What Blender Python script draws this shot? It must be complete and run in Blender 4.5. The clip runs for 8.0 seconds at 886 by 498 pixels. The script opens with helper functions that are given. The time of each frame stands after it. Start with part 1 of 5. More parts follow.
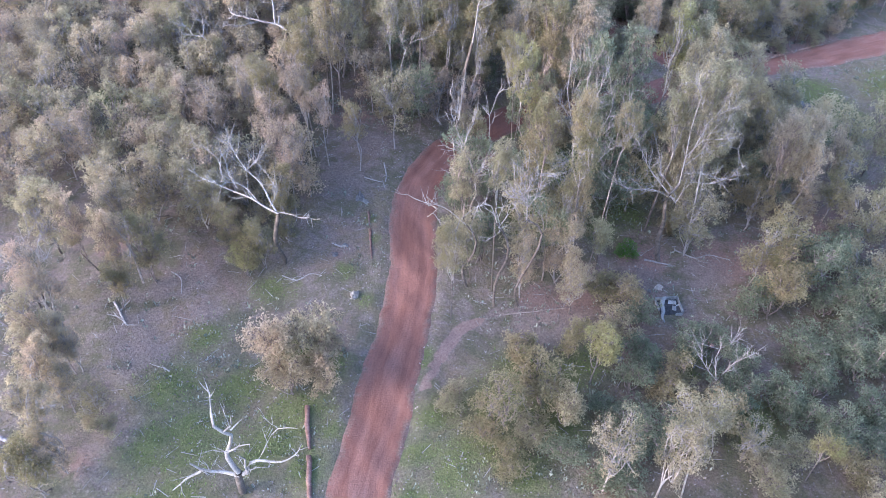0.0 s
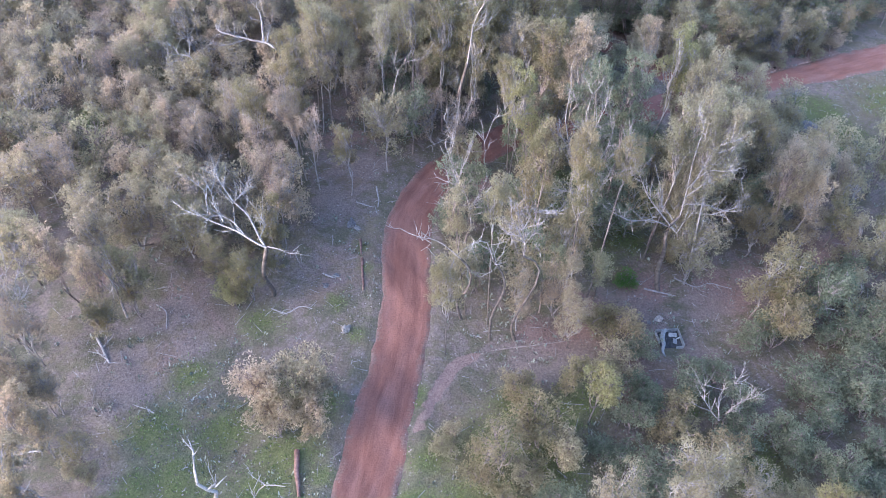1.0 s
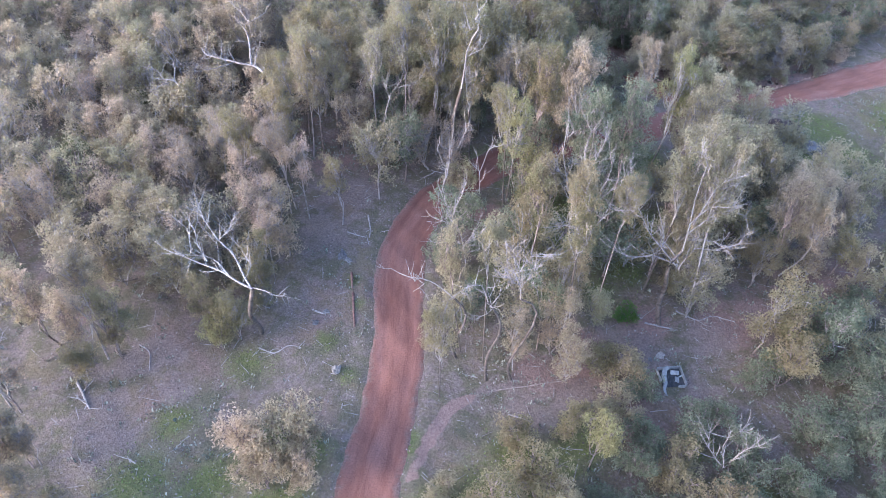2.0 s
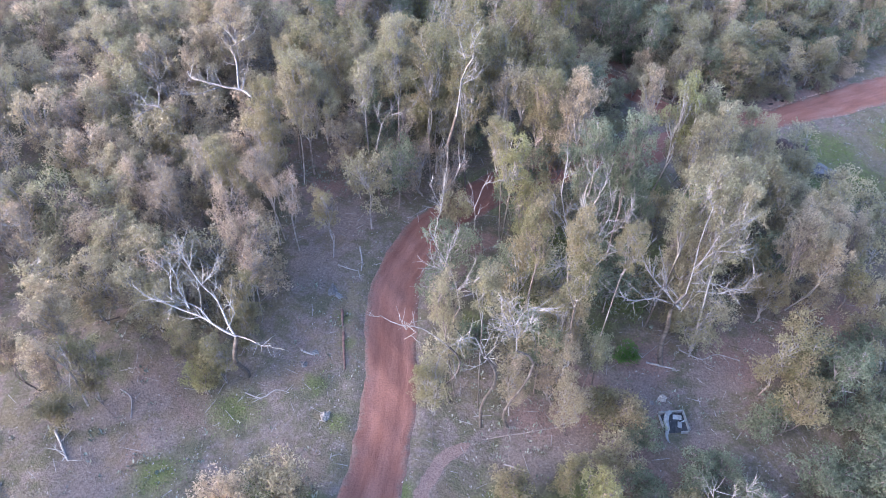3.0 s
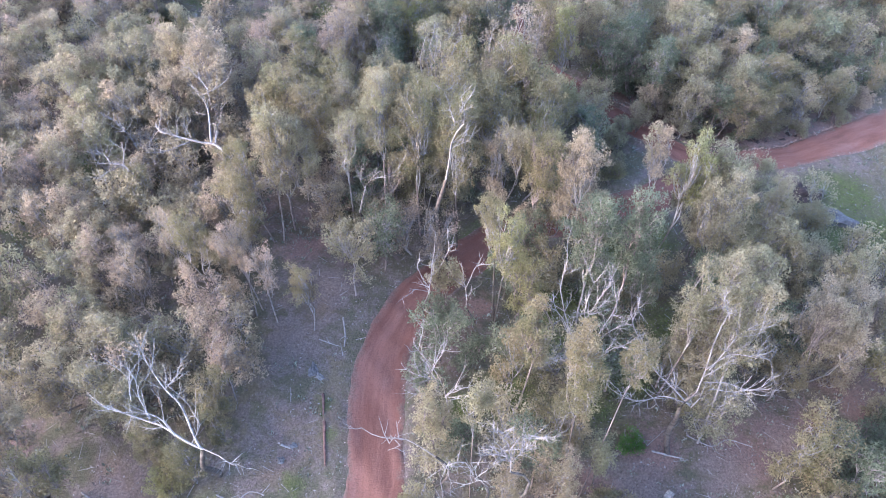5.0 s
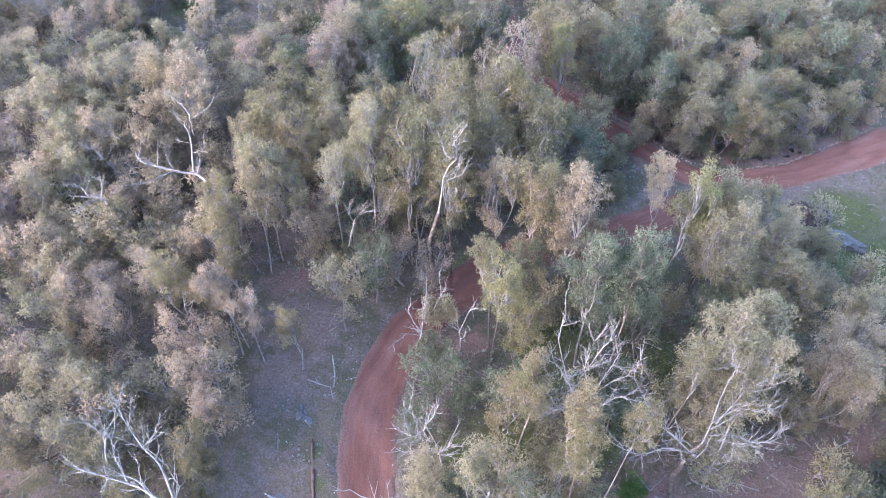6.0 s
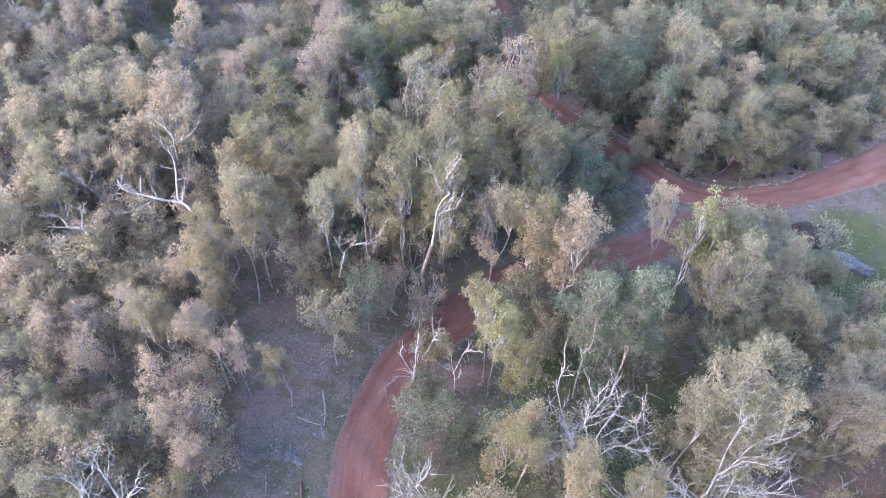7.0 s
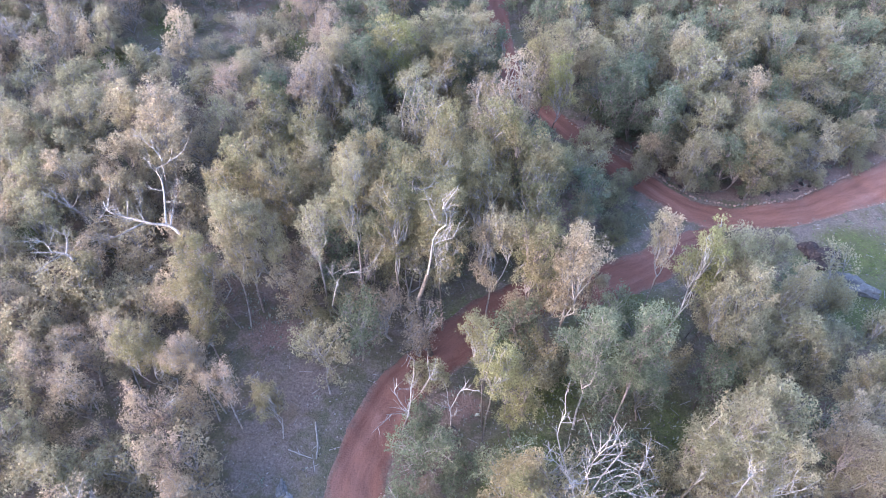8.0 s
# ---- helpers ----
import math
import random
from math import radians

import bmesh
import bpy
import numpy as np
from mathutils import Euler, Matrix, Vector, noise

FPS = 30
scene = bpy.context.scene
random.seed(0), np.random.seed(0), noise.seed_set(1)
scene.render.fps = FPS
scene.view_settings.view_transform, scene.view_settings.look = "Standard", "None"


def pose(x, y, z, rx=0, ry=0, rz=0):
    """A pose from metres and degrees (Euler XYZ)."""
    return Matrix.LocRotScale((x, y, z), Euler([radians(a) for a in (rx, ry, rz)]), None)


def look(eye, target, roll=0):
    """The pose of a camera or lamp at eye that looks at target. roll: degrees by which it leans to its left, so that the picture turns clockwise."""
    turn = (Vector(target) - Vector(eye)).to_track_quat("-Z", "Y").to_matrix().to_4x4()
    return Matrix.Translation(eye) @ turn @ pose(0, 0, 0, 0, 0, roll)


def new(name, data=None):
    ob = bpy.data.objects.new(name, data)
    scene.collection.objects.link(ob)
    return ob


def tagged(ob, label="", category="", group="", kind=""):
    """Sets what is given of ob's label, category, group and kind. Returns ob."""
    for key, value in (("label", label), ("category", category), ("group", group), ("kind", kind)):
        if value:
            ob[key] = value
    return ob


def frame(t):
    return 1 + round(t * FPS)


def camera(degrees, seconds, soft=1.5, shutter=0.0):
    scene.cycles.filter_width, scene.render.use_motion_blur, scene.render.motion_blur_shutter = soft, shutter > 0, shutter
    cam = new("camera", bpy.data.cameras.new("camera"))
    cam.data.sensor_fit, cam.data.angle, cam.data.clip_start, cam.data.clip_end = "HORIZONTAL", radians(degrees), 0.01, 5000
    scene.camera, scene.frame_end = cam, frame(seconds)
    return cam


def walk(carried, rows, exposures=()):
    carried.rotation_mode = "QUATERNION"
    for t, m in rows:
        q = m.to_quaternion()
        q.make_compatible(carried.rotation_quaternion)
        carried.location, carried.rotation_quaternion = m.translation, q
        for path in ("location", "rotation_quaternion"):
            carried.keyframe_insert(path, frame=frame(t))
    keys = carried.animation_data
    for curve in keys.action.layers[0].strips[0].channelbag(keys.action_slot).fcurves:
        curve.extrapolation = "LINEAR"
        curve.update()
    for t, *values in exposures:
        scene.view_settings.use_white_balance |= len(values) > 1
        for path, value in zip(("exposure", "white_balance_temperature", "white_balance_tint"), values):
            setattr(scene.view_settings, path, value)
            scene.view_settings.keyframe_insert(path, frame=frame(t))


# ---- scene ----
cam = camera(62.0, 8.0, soft=0.95)
# seconds, x, y, z, rx, ry, rz
ROWS = [
    (0.0, -0.000, -0.000, 36.061, 45.231, 0.176, -0.187),
    (0.5, -0.052, 1.298, 36.382, 45.050, -0.008, -0.403),
    (1.0, -0.013, 2.713, 36.696, 44.814, -0.105, -0.600),
    (1.5, 0.080, 4.108, 36.932, 44.719, -0.102, -0.866),
    (3.0, 0.734, 9.043, 38.011, 43.767, -0.019, -0.928),
    (3.5, 0.910, 10.836, 38.407, 43.249, -0.038, -0.920),
    (4.0, 1.050, 12.611, 38.764, 42.846, -0.044, -0.988),
    (4.5, 1.233, 14.405, 39.144, 42.352, -0.003, -1.055),
    (6.0, 1.834, 19.569, 39.858, 41.072, 0.218, -1.612),
    (6.5, 1.982, 21.054, 40.011, 40.771, 0.195, -1.803),
    (7.0, 2.128, 22.453, 40.188, 40.416, 0.174, -1.888),
    (7.5, 2.208, 23.717, 40.270, 40.168, 0.071, -1.946),
    (8.0, 2.319, 24.872, 40.417, 39.866, -0.015, -1.847),
]
walk(cam, [(t, pose(x, y, z, rx, ry, rz)) for t, x, y, z, rx, ry, rz in ROWS], [(0.0, 2.70, 5050, 21), (8.0, 3.06, 5140, 22)])

# ---- light ----
SUN_AZ, SUN_EL = radians(250), radians(24)
world = bpy.data.worlds.new("overcast_sky")
scene.world = world
world.use_nodes = True
_wn = world.node_tree.nodes
_sky = _wn.new("ShaderNodeTexSky")
_sky.sky_type = "NISHITA"
_sky.sun_disc = False
_sky.sun_elevation = SUN_EL
_sky.sun_rotation = SUN_AZ
_sky.dust_density, _sky.ozone_density, _sky.air_density = 3.0, 1.0, 1.2
_wn["Background"].inputs["Strength"].default_value = 0.15
world.node_tree.links.new(_sky.outputs[0], _wn["Background"].inputs["Color"])
_sun = bpy.data.lights.new("sun", "SUN")
_sun.energy, _sun.angle, _sun.color = 0.35, radians(30), (1.0, 0.86, 0.74)
_sun_dir = Vector((math.sin(SUN_AZ) * math.cos(SUN_EL), math.cos(SUN_AZ) * math.cos(SUN_EL), math.sin(SUN_EL)))
sun = new("sun", _sun)
sun.matrix_world = look(_sun_dir * 300, (0, 0, 0))


# ---- materials ----
def nodes_of(name):
    m = bpy.data.materials.new(name)
    m.use_nodes = True
    nt = m.node_tree
    b = nt.nodes["Principled BSDF"]
    b.inputs["Specular IOR Level"].default_value = 0.25
    return m, nt, b


def ramp(nt, fac, stops):
    r = nt.nodes.new("ShaderNodeValToRGB")
    e = r.color_ramp.elements
    while len(e) < len(stops):
        e.new(0.5)
    for i, (p, c) in enumerate(stops):
        e[i].position = p
        e[i].color = (*c, 1)
    nt.links.new(fac, r.inputs[0])
    return r.outputs[0]


def noise_tex(nt, scale, detail=4.0, rough=0.6, vec=None, distort=0.0):
    n = nt.nodes.new("ShaderNodeTexNoise")
    n.inputs["Scale"].default_value = scale
    n.inputs["Detail"].default_value = detail
    n.inputs["Roughness"].default_value = rough
    n.inputs["Distortion"].default_value = distort
    if vec is not None:
        nt.links.new(vec, n.inputs["Vector"])
    return n.outputs[0]


def mix(nt, fac, a, b, mode="MIX"):
    m = nt.nodes.new("ShaderNodeMix")
    m.data_type = "RGBA"
    m.blend_type = mode
    for sock, v in ((m.inputs[0], fac), (m.inputs[6], a), (m.inputs[7], b)):
        if isinstance(v, (int, float)):
            sock.default_value = v
        elif isinstance(v, tuple):
            sock.default_value = (*v, 1)
        else:
            nt.links.new(v, sock)
    return m.outputs[2]


def mathn(nt, op, a, b=None, clamp=False):
    m = nt.nodes.new("ShaderNodeMath")
    m.operation = op
    m.use_clamp = clamp
    for sock, v in zip(m.inputs, (a, b)):
        if v is None:
            continue
        if isinstance(v, (int, float)):
            sock.default_value = v
        else:
            nt.links.new(v, sock)
    return m.outputs[0]


def bump(nt, b, height, strength, dist):
    n = nt.nodes.new("ShaderNodeBump")
    n.inputs["Strength"].default_value = strength
    n.inputs["Distance"].default_value = dist
    nt.links.new(height, n.inputs["Height"])
    nt.links.new(n.outputs[0], b.inputs["Normal"])


def coords(nt):
    return nt.nodes.new("ShaderNodeTexCoord").outputs["Object"]


def attr(nt, name):
    a = nt.nodes.new("ShaderNodeAttribute")
    a.attribute_name = name
    return a.outputs["Fac"]


def leaf_material(name, dark, light, through_light=0.66):
    m, nt, b = nodes_of(name)
    geo = nt.nodes.new("ShaderNodeNewGeometry")
    oi = nt.nodes.new("ShaderNodeObjectInfo")
    c = ramp(nt, geo.outputs["Random Per Island"], [(0.0, dark), (0.55, tuple((d + l) / 2 for d, l in zip(dark, light))), (1.0, light)])
    hsv = nt.nodes.new("ShaderNodeHueSaturation")
    nt.links.new(c, hsv.inputs["Color"])
    nt.links.new(mathn(nt, "ADD", mathn(nt, "MULTIPLY", oi.outputs["Random"], 0.24), 0.88), hsv.inputs["Value"])
    nt.links.new(mathn(nt, "ADD", mathn(nt, "MULTIPLY", oi.outputs["Random"], -0.03), 0.515), hsv.inputs["Hue"])
    nt.links.new(hsv.outputs[0], b.inputs["Base Color"])
    b.inputs["Roughness"].default_value = 0.75
    b.inputs["Specular IOR Level"].default_value = 0.12
    tr = nt.nodes.new("ShaderNodeBsdfTranslucent")
    nt.links.new(hsv.outputs[0], tr.inputs["Color"])
    ms = nt.nodes.new("ShaderNodeMixShader")
    ms.inputs[0].default_value = through_light
    nt.links.new(b.outputs[0], ms.inputs[1])
    nt.links.new(tr.outputs[0], ms.inputs[2])
    nt.links.new(ms.outputs[0], nt.nodes["Material Output"].inputs["Surface"])
    return m


def bark_material(name, base, stain, pale):
    m, nt, b = nodes_of(name)
    v = coords(nt)
    c = ramp(nt, noise_tex(nt, 2.2, 5, 0.65, v, 0.6), [(0.32, stain), (0.5, base), (0.68, pale)])
    c = mix(nt, ramp(nt, noise_tex(nt, 14.0, 4, 0.7, v), [(0.45, (0, 0, 0)), (0.7, (0.6, 0.6, 0.6))]), c, stain)
    nt.links.new(c, b.inputs["Base Color"])
    b.inputs["Roughness"].default_value = 0.8
    bump(nt, b, noise_tex(nt, 18.0, 4, 0.7, v), 0.5, 0.03)
    return m


LEAF = {
    "tan": leaf_material("leaves_tan", (0.278, 0.228, 0.150), (0.425, 0.349, 0.235)),
    "grey": leaf_material("leaves_grey", (0.235, 0.209, 0.128), (0.366, 0.324, 0.203)),
    "olive": leaf_material("leaves_olive", (0.195, 0.168, 0.092), (0.307, 0.266, 0.152)),
    "teal": leaf_material("leaves_teal", (0.130, 0.141, 0.090), (0.240, 0.254, 0.162)),
    "pink": leaf_material("leaves_dry_pink", (0.289, 0.224, 0.159), (0.405, 0.323, 0.232)),
    "pale": leaf_material("leaves_pale", (0.221, 0.197, 0.122), (0.339, 0.301, 0.191)),
    "yellow": leaf_material("leaves_yellow", (0.202, 0.188, 0.087), (0.331, 0.309, 0.149)),
    "green": leaf_material("leaves_green", (0.072, 0.138, 0.034), (0.113, 0.202, 0.049)),
}
BARK = {
    "pale": bark_material("bark_pale", (0.266, 0.233, 0.204), (0.123, 0.103, 0.085), (0.380, 0.347, 0.314)),
    "white": bark_material("bark_white", (0.260, 0.239, 0.217), (0.118, 0.102, 0.087), (0.353, 0.332, 0.304)),
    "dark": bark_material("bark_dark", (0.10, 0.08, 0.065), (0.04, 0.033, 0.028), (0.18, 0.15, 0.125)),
    "dead": bark_material("dead_wood", (0.241, 0.217, 0.202), (0.120, 0.103, 0.093), (0.335, 0.310, 0.292)),
    "brown": bark_material("bark_brown", (0.21, 0.165, 0.14), (0.09, 0.07, 0.06), (0.34, 0.28, 0.24)),
    "red": bark_material("weathered_red_timber", (0.14, 0.075, 0.057), (0.06, 0.037, 0.031), (0.22, 0.14, 0.112)),
}


def ground_material():
    m, nt, b = nodes_of("bush_floor")
    v = coords(nt)
    big = noise_tex(nt, 0.11, 5, 0.62, v, 0.5)
    mid = noise_tex(nt, 0.9, 6, 0.68, v, 0.3)
    fine = noise_tex(nt, 7.0, 5, 0.75, v)
    grain = noise_tex(nt, 26.0, 3, 0.7, v)
    tone = noise_tex(nt, 0.33, 5, 0.65, v, 0.8)
    litter = ramp(nt, fine, [(0.300, (0.088, 0.071, 0.061)), (0.500, (0.165, 0.135, 0.118)), (0.660, (0.226, 0.192, 0.171)), (0.800, (0.304, 0.264, 0.240))])
    earth = ramp(nt, fine, [(0.300, (0.124, 0.083, 0.066)), (0.600, (0.228, 0.158, 0.132)), (0.800, (0.324, 0.244, 0.213))])
    herb = ramp(nt, fine, [(0.300, (0.054, 0.054, 0.032)), (0.550, (0.105, 0.104, 0.061)), (0.800, (0.173, 0.165, 0.111))])
    dry = ramp(nt, fine, [(0.300, (0.080, 0.068, 0.041)), (0.550, (0.149, 0.129, 0.080)), (0.800, (0.216, 0.188, 0.132))])
    grass = ramp(nt, fine, [(0.300, (0.054, 0.068, 0.018)), (0.550, (0.102, 0.124, 0.035)), (0.800, (0.162, 0.176, 0.061))])
    c = mix(nt, ramp(nt, mid, [(0.40, (0, 0, 0)), (0.58, (1, 1, 1))]), herb, litter)
    c = mix(nt, ramp(nt, tone, [(0.38, (1, 1, 1)), (0.5, (0, 0, 0))]), c, herb)
    c = mix(nt, ramp(nt, tone, [(0.54, (0, 0, 0)), (0.62, (0.85, 0.85, 0.85))]), c, dry)
    c = mix(nt, ramp(nt, big, [(0.52, (0, 0, 0)), (0.68, (0.75, 0.75, 0.75))]), c, earth)
    edge = mathn(nt, "ADD", attr(nt, "green"), mathn(nt, "MULTIPLY", mathn(nt, "SUBTRACT", mid, 0.5), 2.2))
    c = mix(nt, ramp(nt, edge, [(0.25, (0, 0, 0)), (0.95, (0.9, 0.9, 0.9))]), c, grass)
    edge = mathn(nt, "ADD", attr(nt, "bare"), mathn(nt, "MULTIPLY", mathn(nt, "SUBTRACT", mid, 0.5), 1.8))
    c = mix(nt, ramp(nt, edge, [(0.35, (0, 0, 0)), (0.85, (0.9, 0.9, 0.9))]), c, earth)
    edge = mathn(nt, "ADD", attr(nt, "pale"), mathn(nt, "MULTIPLY", mathn(nt, "SUBTRACT", mid, 0.5), 1.8))
    c = mix(nt, ramp(nt, edge, [(0.35, (0, 0, 0)), (0.85, (0.8, 0.8, 0.8))]), c, litter)
    trodden = ramp(nt, fine, [(0.300, (0.135, 0.091, 0.074)), (0.550, (0.223, 0.159, 0.131)), (0.800, (0.297, 0.232, 0.197))])
    edge = mathn(nt, "ADD", attr(nt, "trodden"), mathn(nt, "MULTIPLY", mathn(nt, "SUBTRACT", mid, 0.5), 0.7))
    c = mix(nt, ramp(nt, edge, [(0.4, (0, 0, 0)), (0.65, (0.95, 0.95, 0.95))]), c, trodden)
    c = mix(nt, ramp(nt, grain, [(0.35, (0.45, 0.45, 0.45)), (0.5, (0, 0, 0))]), c, (0.090, 0.075, 0.063))
    c = mix(nt, 1.0, c, (1.0, 0.93, 0.89), "MULTIPLY")
    nt.links.new(c, b.inputs["Base Color"])
    b.inputs["Roughness"].default_value = 0.95
    bump(nt, b, mathn(nt, "ADD", fine, mathn(nt, "MULTIPLY", grain, 0.5)), 0.9, 0.12)
    return m


def road_material(name, pale=1.0):
    m, nt, b = nodes_of(name)
    v = coords(nt)
    uv = nt.nodes.new("ShaderNodeUVMap")
    uv.uv_map = "along"
    mp = nt.nodes.new("ShaderNodeMapping")
    mp.inputs["Scale"].default_value = (2.2, 0.2, 1.0)
    nt.links.new(uv.outputs[0], mp.inputs["Vector"])
    streak = noise_tex(nt, 1.0, 6, 0.66, mp.outputs[0], 0.35)
    big = noise_tex(nt, 0.22, 4, 0.6, v, 0.4)
    fine = noise_tex(nt, 9.0, 5, 0.75, v)
    c = ramp(nt, streak, [(0.25, (0.089, 0.039, 0.027)), (0.45, (0.127, 0.060, 0.044)), (0.6, (0.154, 0.080, 0.062)), (0.8, (0.201, 0.124, 0.100))])
    c = mix(nt, ramp(nt, big, [(0.5, (0, 0, 0)), (0.75, (0.6, 0.6, 0.6))]), c, (0.150, 0.066, 0.044))
    c = mix(nt, ramp(nt, fine, [(0.3, (0.6, 0.6, 0.6)), (0.5, (0, 0, 0))]), c, (0.068, 0.032, 0.024))
    c = mix(nt, ramp(nt, fine, [(0.64, (0, 0, 0)), (0.78, (0.5, 0.5, 0.5))]), c, (0.237, 0.164, 0.135))
    sp = nt.nodes.new("ShaderNodeSeparateXYZ")
    nt.links.new(uv.outputs[0], sp.inputs[0])
    side = mathn(nt, "ADD", mathn(nt, "ABSOLUTE", sp.outputs[0]), mathn(nt, "MULTIPLY", mathn(nt, "SUBTRACT", noise_tex(nt, 1.1, 6, 0.75, v), 0.5), 1.0))
    litter = ramp(nt, fine, [(0.35, (0.071, 0.049, 0.037)), (0.6, (0.154, 0.115, 0.094)), (0.8, (0.195, 0.158, 0.135))])
    c = mix(nt, ramp(nt, side, [(0.72, (0, 0, 0)), (0.98, (0.95, 0.95, 0.95))]), c, litter)
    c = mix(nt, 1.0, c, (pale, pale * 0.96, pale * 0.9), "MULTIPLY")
    nt.links.new(c, b.inputs["Base Color"])
    b.inputs["Roughness"].default_value = 0.93
    bump(nt, b, mathn(nt, "ADD", fine, mathn(nt, "MULTIPLY", streak, 1.4)), 0.7, 0.07)
    return m


def simple_material(name, lo, mid_c, hi, scale=6.0, rough=0.9, relief=0.04):
    m, nt, b = nodes_of(name)
    v = coords(nt)
    c = ramp(nt, noise_tex(nt, scale, 5, 0.7, v, 0.3), [(0.3, lo), (0.5, mid_c), (0.72, hi)])
    oi = nt.nodes.new("ShaderNodeObjectInfo")
    hsv = nt.nodes.new("ShaderNodeHueSaturation")
    nt.links.new(c, hsv.inputs["Color"])
    nt.links.new(mathn(nt, "ADD", mathn(nt, "MULTIPLY", oi.outputs["Random"], 0.5), 0.75), hsv.inputs["Value"])
    nt.links.new(hsv.outputs[0], b.inputs["Base Color"])
    b.inputs["Roughness"].default_value = rough
    bump(nt, b, noise_tex(nt, scale * 3, 4, 0.7, v), 0.6, relief)
    return m


def island_material(name, stops, rough=0.9):
    m, nt, b = nodes_of(name)
    geo = nt.nodes.new("ShaderNodeNewGeometry")
    nt.links.new(ramp(nt, geo.outputs["Random Per Island"], stops), b.inputs["Base Color"])
    b.inputs["Roughness"].default_value = rough
    return m


GROUND_MAT = ground_material()
ROAD_MAT = road_material("red_dirt", 1.12)
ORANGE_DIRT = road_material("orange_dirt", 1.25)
ROCK = simple_material("pale_granite", (0.07, 0.065, 0.06), (0.13, 0.121, 0.113), (0.2, 0.188, 0.177), 3.0)
ROCK_RED = simple_material("red_stained_stone", (0.16, 0.095, 0.07), (0.3, 0.2, 0.155), (0.43, 0.32, 0.26), 5.0)
CLOD = simple_material("dark_crumbly_earth", (0.02, 0.014, 0.012), (0.055, 0.038, 0.032), (0.13, 0.095, 0.08), 5.0, 0.95, 0.12)
ROCK_DARK = simple_material("brown_stone", (0.07, 0.05, 0.042), (0.15, 0.11, 0.09), (0.26, 0.2, 0.175), 3.0)
CONCRETE = simple_material("weathered_concrete", (0.12, 0.122, 0.116), (0.2, 0.204, 0.195), (0.29, 0.294, 0.282), 4.0)
PIT_DARK = simple_material("very_dark_floor", (0.015, 0.015, 0.016), (0.03, 0.03, 0.03), (0.055, 0.052, 0.05), 4.0)
LITTER = island_material("fallen_leaves_and_bark", [(0.0, (0.07, 0.055, 0.045)), (0.5, (0.15, 0.125, 0.11)), (0.85, (0.2, 0.175, 0.158)), (1.0, (0.26, 0.235, 0.215))])
PALE_ROCK = simple_material("whitish_stone", (0.14, 0.12, 0.098), (0.21, 0.184, 0.154), (0.29, 0.262, 0.222), 4.0)
GRASS = island_material("green_grass", [(0.0, (0.055, 0.08, 0.017)), (0.6, (0.11, 0.148, 0.036)), (1.0, (0.18, 0.205, 0.068))])
HERB = island_material("grey_green_herbs", [(0.0, (0.10, 0.11, 0.075)), (0.6, (0.17, 0.18, 0.135)), (1.0, (0.26, 0.265, 0.21))])
GRAVEL = island_material("gravel_chips", [(0.0, (0.1, 0.065, 0.052)), (0.5, (0.2, 0.14, 0.118)), (1.0, (0.35, 0.29, 0.26))])


# ---- shape of the land ----
def land(x, y):
    """A gentle cross slope with a low rise under the bend of the track."""
    x, y = np.clip(np.asarray(x, float), -60, 60), np.clip(np.asarray(y, float), 0, 110)
    return -0.0547 * x + 0.0000 * (y - 42) + 0.7 * np.exp(-((x + 2) ** 2 + (y - 42) ** 2) / 190) - 0.2


def land_rough(x, y):
    return land(x, y) + 0.10 * np.sin(0.9 * x + 1.3 * np.sin(0.5 * y)) * np.sin(0.7 * y + 0.6) + 0.05 * np.sin(2.3 * x + 0.8) * np.sin(1.9 * y + 0.5 * x)


def mesh_of(name, verts, faces, material=None, smooth=False):
    me = bpy.data.meshes.new(name)
    verts = np.asarray(verts, np.float32)
    faces = np.asarray(faces, np.int32)
    k = faces.shape[1]
    me.vertices.add(len(verts))
    me.vertices.foreach_set("co", verts.ravel())
    me.loops.add(faces.size)
    me.loops.foreach_set("vertex_index", faces.ravel())
    me.polygons.add(len(faces))
    me.polygons.foreach_set("loop_start", np.arange(0, faces.size, k, dtype=np.int32))
    me.polygons.foreach_set("loop_total", np.full(len(faces), k, np.int32))
    if smooth:
        me.polygons.foreach_set("use_smooth", np.ones(len(faces), bool))
    if material:
        me.materials.append(material)
    me.update(calc_edges=True)
    me.validate()
    return me


def part(name, me, material, parent, label=""):
    """One mesh as an object under a thing or a part; meshes may be shared, the material sits on the object."""
    ob = new(name, me)
    if not me.materials:
        me.materials.append(material)
    ob.material_slots[0].link = "OBJECT"
    ob.material_slots[0].material = material
    ob.parent = parent
    if label:
        ob["label"] = label
    return ob


def thing(name, x, y, z, label, category, group="", turn=0.0, kind=""):
    ob = new(name)
    ob.empty_display_size = 0.3
    ob.matrix_world = pose(x, y, z, 0, 0, turn)
    return tagged(ob, label, category, group, kind)


def path_points(ctrl, step=0.4):
    """A smooth line (Catmull-Rom) through control rows of any width."""
    c = np.array(ctrl, float)
    c = np.vstack([2 * c[0] - c[1], c, 2 * c[-1] - c[-2]])
    out = []
    for i in range(1, len(c) - 2):
        n = max(2, int(np.linalg.norm(c[i + 1, :2] - c[i, :2]) / step))
        for t in np.linspace(0, 1, n, endpoint=False):
            a, b, d, e = c[i - 1], c[i], c[i + 1], c[i + 2]
            out.append(0.5 * (2 * b + (d - a) * t + (2 * a - 5 * b + 4 * d - e) * t * t + (3 * b - a - 3 * d + e) * t ** 3))
    out.append(c[-2])
    return np.array(out)


